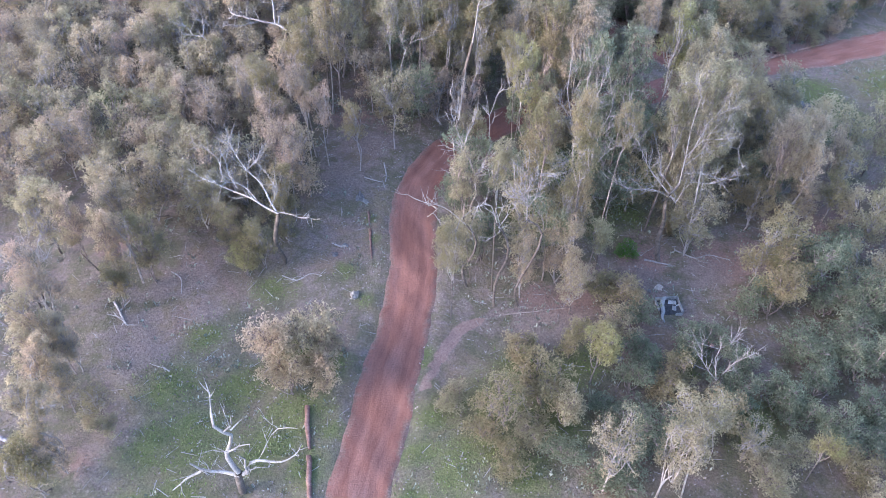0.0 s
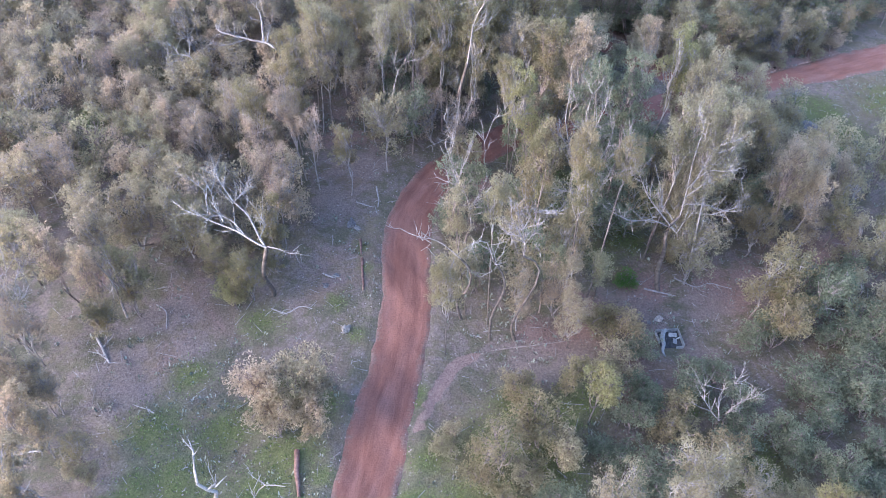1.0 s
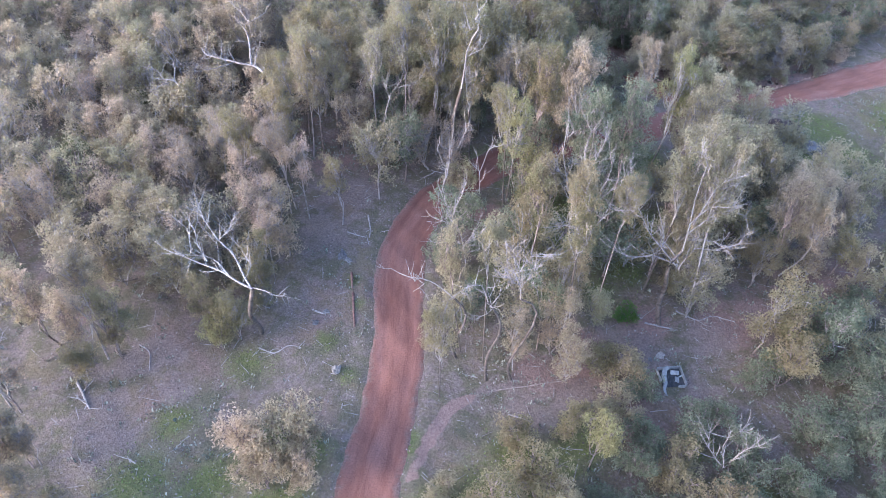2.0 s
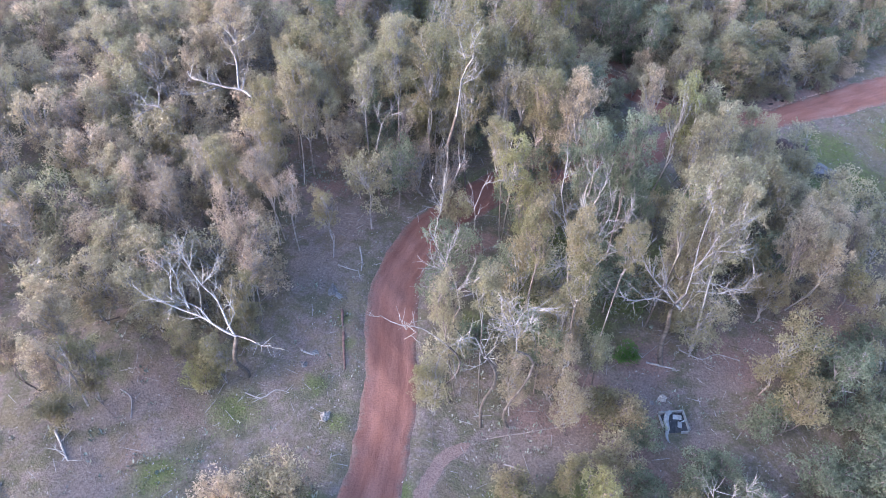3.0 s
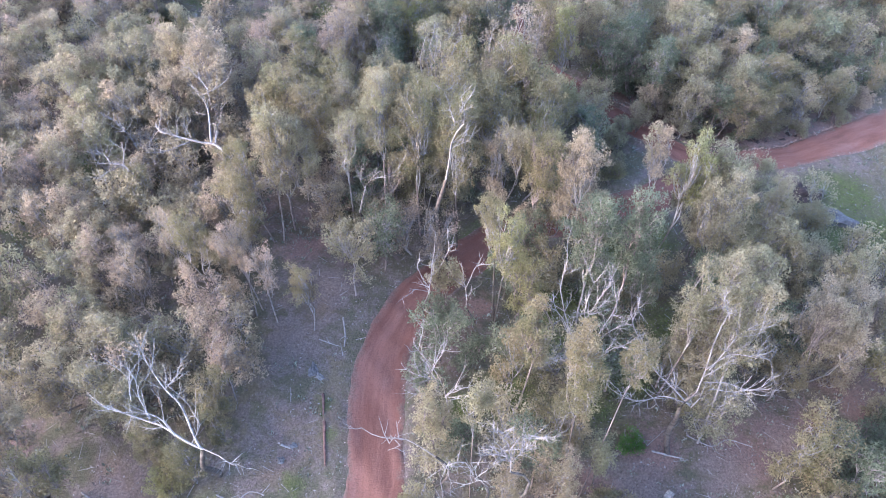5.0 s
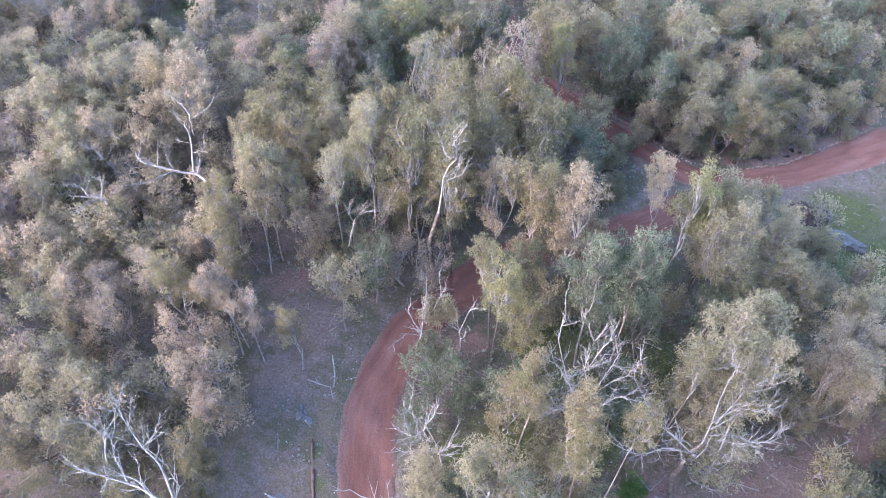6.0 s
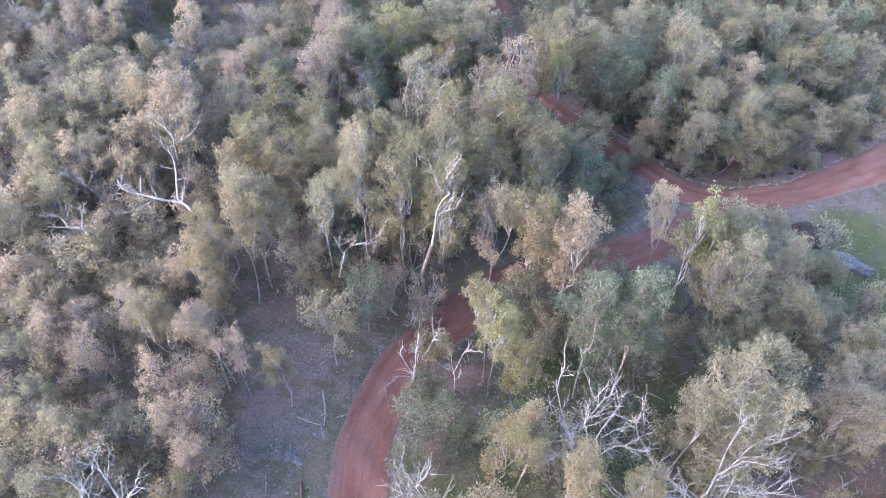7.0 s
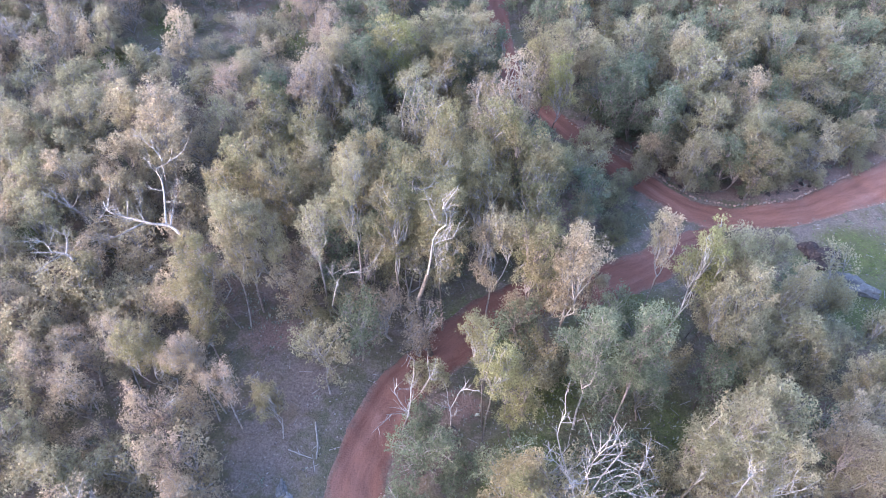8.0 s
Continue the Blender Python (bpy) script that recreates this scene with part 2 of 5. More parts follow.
# centre x, centre y, half width
MAIN_TRACK = [(-7.0, -60.0, 1.80), (-6.6, -20.0, 1.80), (-5.6, 6.0, 1.80), (-4.9, 14.0, 1.80), (-4.3, 19.4, 1.76), (-3.7, 22.0, 1.92), (-3.2, 25.6, 1.83), (-2.4, 29.7, 1.78), (-2.0, 34.2, 1.75), (-2.1, 38.3, 1.80), (-1.9, 41.6, 1.75), (-0.9, 44.7, 1.70), (0.5, 47.4, 1.70), (2.2, 49.1, 1.70), (4.2, 51.0, 1.75), (6.5, 53.1, 1.80), (9.5, 54.5, 1.70), (13.7, 55.5, 1.70), (17.5, 57.2, 1.70), (20.6, 58.8, 1.60), (24.4, 60.8, 1.20)]
CROSS_TRACK = [(10.8, 101.7, 1.20), (10.2, 94.6, 1.20), (9.9, 90.3, 1.25), (9.8, 85.3, 1.20), (10.4, 79.9, 1.20), (11.9, 76.0, 1.15), (14.4, 72.5, 1.15), (16.8, 69.2, 1.25), (17.9, 67.7, 1.25), (19.6, 66.1, 1.25), (21.3, 64.3, 1.25), (23.1, 62.9, 1.35), (26.2, 62.4, 1.35), (31.3, 63.2, 1.40), (36.8, 65.3, 1.70), (42.4, 67.8, 2.00), (53.4, 72.8, 2.00), (69.8, 80.2, 2.00)]
BANK = [(17.3, 72.3, 1.20), (19.0, 71.0, 1.20), (20.4, 69.7, 1.20), (21.9, 67.9, 1.20), (23.2, 66.3, 1.20), (25.0, 65.2, 1.20), (27.6, 64.8, 1.20), (30.4, 65.0, 1.20), (33.6, 66.0, 1.20), (37.5, 68.0, 1.20), (40.1, 69.1, 1.20)]
SIDE_TRACK = [(-1.1, 24.9, 0.30), (-0.5, 26.3, 0.36), (0.2, 27.7, 0.40), (0.9, 28.9, 0.40), (1.8, 29.6, 0.34), (2.5, 30.0, 0.20)]


def near_path(ctrl, x, y):
    """Distance from a track's middle, in its half widths."""
    p = path_points(ctrl, 1.0)
    d = np.full(np.shape(x), 1e9)
    for px, py, h in p:
        d = np.minimum(d, np.hypot(x - px, y - py) / h)
    return d


def blobs(rows, x, y):
    v = np.zeros(np.shape(x))
    for bx, by, r in rows:
        v = np.maximum(v, np.exp(-((x - bx) ** 2 + (y - by) ** 2) / (r * r)))
    return v


GREEN_SPOTS = [(-13.6, 21.4, 3.0), (-9.1, 21.2, 2.6), (-15.6, 24.6, 2.2), (-11.2, 24.7, 2.0), (-7.6, 23.3, 1.8), (-15.8, 20.7, 2.2), (-1.3, 27.2, 1.0), (-0.6, 22.8, 1.4), (-2.0, 20.4, 1.0), (7.4, 26.3, 1.6), (13.0, 36.8, 1.2), (35.3, 59.0, 3.0), (33.5, 53.2, 3.0), (33.6, 60.4, 2.0), (33.1, 56.8, 2.0), (17.8, 53.1, 2.2), (15.8, 53.1, 1.8), (7.7, 43.3, 2.2), (13.8, 41.2, 2.2), (17.7, 75.3, 2.0), (0.5, 19.5, 2.0), (2.8, 21.2, 2.1), (4.6, 19.8, 1.9), (-1.8, 18.2, 1.2), (-10.5, 89.0, 2.5), (-13.2, 85.9, 1.8), (-21.0, 85.7, 2.6), (-25.4, 80.4, 2.8), (6.2, 39.4, 2.7), (9.5, 46.9, 3.4), (13.9, 50.4, 3.9), (5.9, 51.8, 3.3), (16.9, 44.8, 2.9), (31.9, 53.9, 2.2), (35.0, 58.3, 2.0), (30.3, 57.8, 1.7), (-12.1, 24.2, 2.1), (-14.0, 20.5, 2.2), (-8.7, 27.2, 1.6), (-8.8, 22.5, 2.2), (-11.1, 32.0, 1.6), (-6.4, 26.2, 1.2), (-15.5, 17.0, 1.8), (1.1, 20.6, 2.0), (2.8, 23.9, 2.5), (0.4, 23.8, 1.2), (6.6, 22.5, 2.5), (-6.5, 33.7, 0.9), (6.2, 40.5, 2.1), (2.7, 38.5, 1.5), (-7.4, 19.8, 1.8), (-9.9, 20.7, 2.1), (-0.9, 20.9, 1.2), (-6.4, 22.0, 1.0), (12.9, 37.2, 1.1), (-14.5, 28.1, 1.6), (4.8, 26.1, 2.5), (8.8, 26.9, 1.8), (34.9, 58.3, 3.5), (35.9, 54.6, 2.9), (15.6, 54.3, 2.4), (8.9, 43.4, 1.9), (13.1, 40.9, 2.1), (11.4, 38.7, 1.6), (15.6, 27.4, 1.4), (-5.1, 38.7, 0.7), (-5.0, 31.3, 0.8), (-1.1, 26.6, 0.7), (-9.8, 83.9, 2.7), (15.5, 69.0, 2.3), (-27.6, 53.6, 2.2), (-25.6, 59.7, 2.0), (-13.6, 17.7, 2.1), (18.0, 22.9, 2.7), (-4.7, 36.6, 0.6), (43.0, 60.3, 4.0)]
PALE_SPOTS = [(32.9, 62.2, 1.6), (35.5, 62.8, 1.6), (37.1, 62.2, 1.4), (31.1, 61.5, 1.2), (12.4, 33.1, 1.8), (11.6, 35.1, 1.4), (-18.3, 28.4, 2.2), (-18.2, 32.0, 1.8), (-19.4, 27.6, 1.8), (13.3, 33.5, 2.4), (9.3, 30.1, 1.8), (18.2, 34.7, 2.2), (22.7, 36.4, 1.9), (16.5, 30.7, 1.5), (-18.0, 27.1, 2.5), (-18.4, 21.6, 2.0), (-16.5, 32.8, 2.0), (-14.7, 30.2, 1.3), (5.9, 29.3, 2.4), (10.2, 27.7, 0.9), (12.6, 33.6, 1.8), (-7.3, 43.1, 2.5), (-5.6, 48.1, 2.8), (-20.5, 78.9, 3.2), (33.5, 62.6, 1.6), (-10.8, 27.7, 1.4)]
BARE_SPOTS = [(10.4, 65.4, 2.0), (12.8, 67.9, 1.6), (15.8, 72.8, 1.7), (21.2, 67.5, 1.6), (25.6, 65.6, 1.4), (30.2, 65.6, 1.5), (34.0, 67.4, 1.6), (37.6, 69.8, 1.8), (13.8, 35.8, 2.6), (19.8, 36.0, 2.9), (9.0, 32.1, 2.2), (24.8, 38.0, 2.2), (19.0, 69.2, 1.8), (27.8, 65.4, 1.8), (23.4, 66.2, 1.6), (17.2, 29.0, 1.1), (6.5, 31.5, 2.0), (22.4, 37.1, 2.3), (-7.8, 51.4, 2.2), (13.1, 62.3, 2.3), (-22.4, 36.0, 1.5), (27.9, 39.3, 1.8), (10.1, 34.2, 2.0), (32.2, 65.5, 1.7), (4.2, 45.9, 1.7), (-19.2, 19.7, 1.0)]


def build_ground():
    ring = np.cumsum(1.25 ** np.arange(1, 29))
    xs = np.concatenate([(-54 - ring)[::-1], np.arange(-54, 56.1, 0.4), 56 + ring])
    ys = np.concatenate([(4 - ring)[::-1], np.arange(4, 98.1, 0.4), 98 + ring])
    X, Y = np.meshgrid(xs, ys)
    Z = land_rough(X, Y)
    for ctrl in (MAIN_TRACK, CROSS_TRACK):
        d = near_path(ctrl, X, Y)
        Z -= 0.13 * np.clip(1.25 - d, 0, 0.4) / 0.4
        Z += 0.09 * np.exp(-((d - 1.22) / 0.16) ** 2)
    side_d = near_path(SIDE_TRACK, X, Y)
    Z += 0.10 * np.exp(-((side_d - 1.3) / 0.5) ** 2) - 0.08 * np.exp(-((side_d / 0.9) ** 2))
    verts = np.stack([X.ravel(), Y.ravel(), Z.ravel()], 1)
    nx, ny = len(xs), len(ys)
    i = (np.arange(ny - 1)[:, None] * nx + np.arange(nx - 1)[None, :]).ravel()
    me = mesh_of("ground", verts, np.stack([i, i + 1, i + nx + 1, i + nx], 1), GROUND_MAT, True)
    for name, rows in (("green", GREEN_SPOTS), ("pale", PALE_SPOTS), ("bare", BARE_SPOTS), ("trodden", ())):
        a = me.attributes.new(name, "FLOAT", "POINT")
        value = blobs(rows, X, Y)
        if name == "bare":
            value = np.maximum(value, np.exp(-(near_path(BANK, X, Y) ** 2)))
        if name == "trodden":
            value = np.exp(-((side_d / 1.25) ** 4))
        a.data.foreach_set("value", value.ravel().astype(np.float32))
    tagged(new("ground", me), "bush floor of grey leaf litter, bare earth and green grass patches", "ground", kind="structure")


def build_track(name, ctrl, label, seed, lift=0.0, material=ROAD_MAT):
    p = path_points(ctrl, 0.25)
    n = len(p)
    tang = np.gradient(p[:, :2], axis=0)
    tang /= np.linalg.norm(tang, axis=1)[:, None]
    side = np.stack([tang[:, 1], -tang[:, 0]], 1)
    dist = np.concatenate([[0], np.cumsum(np.linalg.norm(np.diff(p[:, :2], axis=0), axis=1))])
    rng = np.random.default_rng(seed)

    def wobble():
        w = np.zeros(n)
        for amp, wl in ((0.08, 7.0), (0.06, 2.9), (0.04, 1.3)):
            w += amp * np.sin(dist / wl * 6.28 + rng.uniform(0, 6.28))
        return w + rng.normal(0, 0.025, n)

    left, right = wobble(), wobble()
    s = np.linspace(-1, 1, 19)
    half = p[:, 2][:, None] + np.where(s[None, :] < 0, left[:, None], right[:, None]) * np.minimum(1, p[:, 2][:, None] / 1.8)
    X = p[:, 0][:, None] + side[:, 0][:, None] * s[None, :] * half
    Y = p[:, 1][:, None] + side[:, 1][:, None] * s[None, :] * half
    prof = 0.035 * (1 - s ** 2) - 0.045 * np.exp(-((np.abs(s) - 0.45) / 0.13) ** 2)
    prof[0] = prof[-1] = -0.09
    Z = land_rough(X, Y) - 0.13 + 0.055 + lift + prof[None, :] + 0.012 * np.sin(X * 5.1) * np.sin(Y * 4.3)
    if p[:, 2].max() < 1.0:
        Z += 0.10
    m = len(s)
    i = (np.arange(n - 1)[:, None] * m + np.arange(m - 1)[None, :]).ravel()
    me = mesh_of(name, np.stack([X.ravel(), Y.ravel(), Z.ravel()], 1), np.stack([i, i + 1, i + m + 1, i + m], 1)[:, ::-1], material, True)
    uv = me.uv_layers.new(name="along")
    idx = np.empty(len(me.loops), np.int32)
    me.loops.foreach_get("vertex_index", idx)
    co = np.stack([np.tile(s, n), np.repeat(dist, m)], 1)[idx]
    uv.data.foreach_set("uv", co.astype(np.float32).ravel())
    tagged(new(name, me), label, "dirt track", kind="structure")


build_ground()
build_track("road", MAIN_TRACK, "red dirt track with wheel ruts through the bush", 3)
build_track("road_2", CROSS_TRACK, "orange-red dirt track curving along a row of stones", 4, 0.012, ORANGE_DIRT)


# ---- trees ----
def tube(path, radii, sides):
    """Vertices and faces of a tapering limb along a path."""
    path = np.asarray(path, float)
    n = len(path)
    t = np.gradient(path, axis=0)
    t /= np.linalg.norm(t, axis=1)[:, None] + 1e-9
    ref = np.where(np.abs(t[:, 2:3]) < 0.9, np.array([[0, 0, 1.0]]), np.array([[1.0, 0, 0]]))
    a = np.cross(t, ref)
    a /= np.linalg.norm(a, axis=1)[:, None] + 1e-9
    b = np.cross(t, a)
    ang = np.arange(sides) / sides * 2 * np.pi
    ring = path[:, None, :] + np.asarray(radii)[:, None, None] * (np.cos(ang)[None, :, None] * a[:, None, :] + np.sin(ang)[None, :, None] * b[:, None, :])
    i = np.arange(n - 1)[:, None] * sides
    j = np.arange(sides)[None, :]
    k = (j + 1) % sides
    f = np.stack([i + j, i + k, i + sides + k, i + sides + j], 2).reshape(-1, 4)
    return ring.reshape(-1, 3), f


class Limbs:
    """Collects tapering limbs into one mesh."""

    def __init__(self):
        self.v, self.f, self.n = [], [], 0

    def add(self, path, radii, sides):
        v, f = tube(path, radii, sides)
        if self.n:
            # grow out of the nearest bark of the limb
            old = np.concatenate(self.v)
            near = np.argsort(((old - v[0]) ** 2).sum(1))[:2]
            self.f.append(np.array([[near[0], near[1], self.n + 1, self.n]]))
        self.v.append(v)
        self.f.append(f + self.n)
        self.n += len(v)

    def mesh(self, name):
        return mesh_of(name, np.concatenate(self.v), np.concatenate(self.f), None, True)


def unit(v):
    return v / (np.linalg.norm(v) + 1e-9)


def wander(rng, p, d, length, steps, bend, lift):
    pts = [p]
    for _ in range(steps):
        d = unit(d + rng.normal(0, bend, 3) + np.array([0, 0, lift]))
        p = p + d * length / steps
        pts.append(p)
    return np.array(pts), d


def arc(rng, p, q, steps, sag, bend):
    """A smoothly bowed path from p to q."""
    t = np.linspace(0, 1, steps + 1)
    line = p + (q - p) * t[:, None]
    size = np.linalg.norm(q - p)
    line[:, 2] += np.sin(t * np.pi) * sag * size
    for k, amp in ((1, 0.22), (2, 0.14), (3, 0.07)):
        line += np.sin(t * np.pi * k)[:, None] * rng.normal(0, amp * bend * size * 0.5, 3)
    return line


def leaf_mesh(name, rng, centres, per, radius, size, droop):
    n = len(centres) * per
    c = np.repeat(np.asarray(centres), per, 0)
    off = rng.normal(0, 1, (n, 3))
    off /= np.linalg.norm(off, axis=1)[:, None]
    off *= (rng.random(n) ** 0.45)[:, None] * radius
    off[:, 2] *= 0.8
    c = c + off * np.repeat(rng.uniform(0.6, 1.25, len(centres)), per)[:, None]
    ax = rng.normal(0, 1, (n, 3)) + off / radius * 0.5
    ax[:, 2] -= droop
    ax /= np.linalg.norm(ax, axis=1)[:, None]
    sd = np.cross(ax, rng.normal(0, 1, (n, 3)))
    sd /= np.linalg.norm(sd, axis=1)[:, None]
    L = (size * rng.uniform(0.6, 1.35, n))[:, None]
    w = L * rng.uniform(0.35, 0.6, n)[:, None]
    v = np.stack([c - sd * w * 0.5, c + sd * w * 0.5, c + ax * L], 1).reshape(-1, 3)
    return mesh_of(name, v, np.arange(3 * n).reshape(n, 3))


STYLES = {
    "gum": dict(h=12.0, r=2.5, low=0.34, stems=4, lobes=(5, 6), lobe=0.42, clumps=11, fork=0.30, tr=0.085, per=34, clump=0.42, leaf=0.165, droop=0.15),
    "slim": dict(h=11.0, r=1.9, low=0.36, stems=3, lobes=(5, 6), lobe=0.46, clumps=10, fork=0.32, tr=0.07, per=36, clump=0.38, leaf=0.16, droop=0.15),
    "sparse": dict(h=10.0, r=2.3, low=0.30, stems=4, lobes=(4, 5), lobe=0.42, clumps=9, fork=0.26, tr=0.09, per=22, clump=0.42, leaf=0.155, droop=0.15),
    "fill": dict(h=6.0, r=2.2, low=0.10, stems=2, lobes=(4, 5), lobe=0.5, clumps=11, fork=0.16, tr=0.07, per=30, clump=0.46, leaf=0.18, droop=0.15, tall=1.2),
    "bush": dict(h=4.0, r=1.9, low=0.12, stems=5, lobes=(2, 3), lobe=0.44, clumps=11, fork=0.1, tr=0.06, per=32, clump=0.40, leaf=0.16, droop=0.2, tall=1.3),
}
BUILT = {}


def tree_meshes(style_name, variant):
    """Meshes of one tree of a style: the trunk, and limbs each with its foliage."""
    key = (style_name, variant)
    if key in BUILT:
        return BUILT[key]
    st = STYLES[style_name]
    rng = np.random.default_rng(hash_seed(style_name, variant))
    h, r = st["h"], st["r"]
    trunk = Limbs()
    top = h * st["fork"]
    path, d = wander(rng, np.array([0, 0, -0.4]), np.array([rng.normal(0, 0.1), rng.normal(0, 0.1), 1.0]), top + 0.4, 6, 0.05, 0.05)
    path[:, 2] *= top / path[-1, 2]
    rad = np.linspace(st["tr"] * 1.15, st["tr"] * 0.85, 7)
    rad[0] *= 1.4
    trunk.add(path, rad, 8)
    mid, half = h * (1 + st["low"]) / 2, h * (1 - st["low"]) / 2
    limbs = []
    a0 = rng.uniform(0, 6.28)
    for k in range(st["stems"]):
        lim, centres = Limbs(), []
        a = a0 + k * 2 * math.pi / st["stems"] + rng.normal(0, 0.35)
        fork = path[-1] if k < 2 else path[-2]
        prev, pr = fork, st["tr"] * rng.uniform(0.55, 0.8)
        for j in range(rng.integers(*st["lobes"], endpoint=True)):
            lobe_r = r * st["lobe"] * rng.uniform(0.7, 1.15)
            out = (0.25 if (k == 0 and j == 0) else rng.uniform(0.35, 0.95)) * (r - 0.5 * lobe_r)
            level = rng.uniform(-0.85, 0.9) if j else rng.uniform(-0.2, 0.9)
            out *= math.sqrt(max(0.15, 1 - 0.75 * level * level))
            aj = a + rng.normal(0, 0.5)
            c = np.array([math.cos(aj) * out, math.sin(aj) * out, mid + level * (half - 0.5 * lobe_r)]) + np.array([path[-1][0], path[-1][1], 0]) * 0.6
            hub = fork if j == 0 else prev
            way = arc(rng, hub, c, 6, 0.05, 0.75 if style_name == "sparse" else 0.6)
            lim.add(way, np.linspace(pr * (1.0 if j == 0 else 0.75), 0.024, 7), 5)
            if j == 0:
                prev = way[2]
            for _ in range(st["clumps"]):
                o = unit(rng.normal(0, 1, 3))
                o[2] = o[2] * 0.8 + 0.12
                tip = c + o * lobe_r * rng.uniform(0.45, 1.0)
                lim.add(arc(rng, way[rng.integers(3, 7)], tip, 2, 0.06, 0.7), np.array([1.0, 0.6, 0.25]) * st.get("twig", 0.028), 3)
                centres.append(tip)
        limbs.append((lim.mesh("limb"), leaf_mesh("foliage", rng, centres, st["per"], st["clump"], st["leaf"], st["droop"])))
    BUILT[key] = (trunk.mesh("trunk"), limbs)
    return BUILT[key]


def hash_seed(name, variant):
    return sum(ord(c) * (i + 7) for i, c in enumerate(name)) * 31 + variant * 977


VARIANTS = {"gum": 7, "slim": 4, "bush": 3, "fill": 5, "sparse": 5}
WORDS = {
    "tan": "dry tan-brown", "grey": "dull grey-green", "olive": "olive-green", "teal": "dark blue-green", "pink": "dry pinkish-brown",
    "pale": "pale silvery-green", "yellow": "yellow-green", "green": "bright green",
}
FORMS = {
    "gum": ("eucalyptus_tree", "spreading eucalyptus with {} foliage and pale limbs", "tree"),
    "slim": ("slender_eucalyptus", "slender eucalyptus with {} leaf tufts on thin pale stems", "tree"),
    "sparse": ("thin_eucalyptus", "thin-crowned eucalyptus with {} foliage and bare pale limbs", "tree"),
    "fill": ("young_eucalyptus", "young eucalyptus with {} foliage in the understorey", "tree"),
    "bush": ("bush", "low leafy bush with {} foliage on the bush floor", "bush"),
}
COUNT = [0]
PLACED = []


def shape_of(style, h, r):
    """Scale of the crown, across and up, and of the trunk below it, for a tree of that height and crown radius."""
    st = STYLES[style]
    k = r / st["r"]
    low = st["h"] * st["fork"]
    reach = h / (st["h"] - low)
    kz = min(max(k * st.get("tall", 1.0), min(0.8 * reach, 1.25 * k)), 0.92 * reach)
    return k, kz, (h - kz * (st["h"] - low)) / low


def tree(kind, x, y, h, r):
    style, colour = kind.split("_")
    COUNT[0] += 1
    PLACED.append((x, y, r if h < 6.5 else 0.35 * r))
    rng = random.Random(COUNT[0] * 131 + 7)
    trunk, limbs = tree_meshes(style, COUNT[0] % VARIANTS[style])
    name, label, cat = FORMS[style]
    z = float(land_rough(x, y))
    ob = thing(name, x, y, z, label.format(WORDS[colour]), cat, "trees of the bush" if style != "bush" else "bushes")
    k, kz, kt = shape_of(style, h, r)
    ob.matrix_world = pose(x, y, z, rng.gauss(0, 2.5), rng.gauss(0, 2.5), 0) @ pose(0, 0, 0, 0, 0, rng.uniform(0, 360))
    bark = BARK["brown"] if style == "bush" else BARK["pale" if style == "sparse" and rng.random() < 0.6 else rng.choice(["dead", "brown", "brown", "dark", "dark"])]
    pale_bark = bark if style == "bush" else BARK[rng.choice(["pale", "pale", "white", "dead", "brown"])]
    stem = part("trunk", trunk, bark, ob)
    stem.scale = (k, k, kt)
    for limb_me, leaves_me in limbs:
        limb = part("limb", limb_me, pale_bark, ob)
        limb.location, limb.scale = (0, 0, h - kz * STYLES[style]["h"]), (k, k, kz)
        part("foliage", leaves_me, LEAF[colour], limb)
    return ob


tree("gum_tan", -19.0, 66.1, 8.9, 2.11)
tree("gum_tan", -16.0, 66.6, 9.7, 2.44)
tree("gum_grey", -22.6, 67.1, 7.3, 2.16)
tree("gum_grey", -26.2, 66.6, 6.7, 2.39)
tree("gum_grey", -25.6, 62.3, 6.7, 2.04)
tree("gum_grey", -24.2, 73.0, 5.8, 2.51)
tree("sparse_grey", -28.0, 72.9, 5.8, 2.34)
tree("gum_grey", -11.8, 74.4, 5.8, 2.26)
tree("gum_teal", -9.5, 72.4, 5.8, 1.90)
tree("gum_tan", -14.8, 62.2, 9.3, 2.32)
tree("gum_tan", -18.0, 61.2, 8.2, 2.13)
tree("gum_tan", -20.5, 60.2, 8.0, 1.84)
tree("gum_grey", -23.5, 59.8, 7.3, 2.10)
tree("gum_grey", -21.7, 56.9, 7.0, 2.03)
tree("gum_grey", -23.8, 55.5, 6.3, 1.59)
tree("gum_olive", -18.4, 52.4, 6.5, 1.84)
tree("gum_tan", -21.7, 50.6, 5.6, 1.89)
tree("sparse_grey", -16.6, 59.1, 6.3, 1.59)
tree("sparse_grey", -12.2, 65.6, 8.3, 1.70)
tree("gum_olive", -8.5, 65.4, 9.0, 2.72)
tree("gum_olive", -5.9, 64.5, 8.6, 1.87)
tree("gum_olive", -8.9, 57.9, 10.8, 2.41)
tree("gum_olive", -10.0, 55.6, 10.5, 1.69)
tree("gum_olive", -7.0, 58.0, 10.7, 1.75)
tree("gum_grey", -8.5, 53.1, 11.2, 1.92)
tree("gum_olive", -9.8, 51.8, 10.3, 1.29)
tree("gum_grey", -7.2, 53.3, 9.8, 1.57)
tree("gum_grey", -5.1, 61.7, 8.5, 1.81)
tree("gum_olive", -3.0, 57.1, 11.5, 1.88)
tree("gum_grey", -1.9, 52.3, 13.9, 1.55)
tree("sparse_grey", -4.1, 52.7, 11.8, 1.45)
tree("sparse_grey", 2.0, 66.3, 10.1, 2.37)
tree("gum_olive", -1.5, 60.6, 10.4, 2.10)
tree("gum_olive", 1.1, 59.2, 11.3, 2.21)
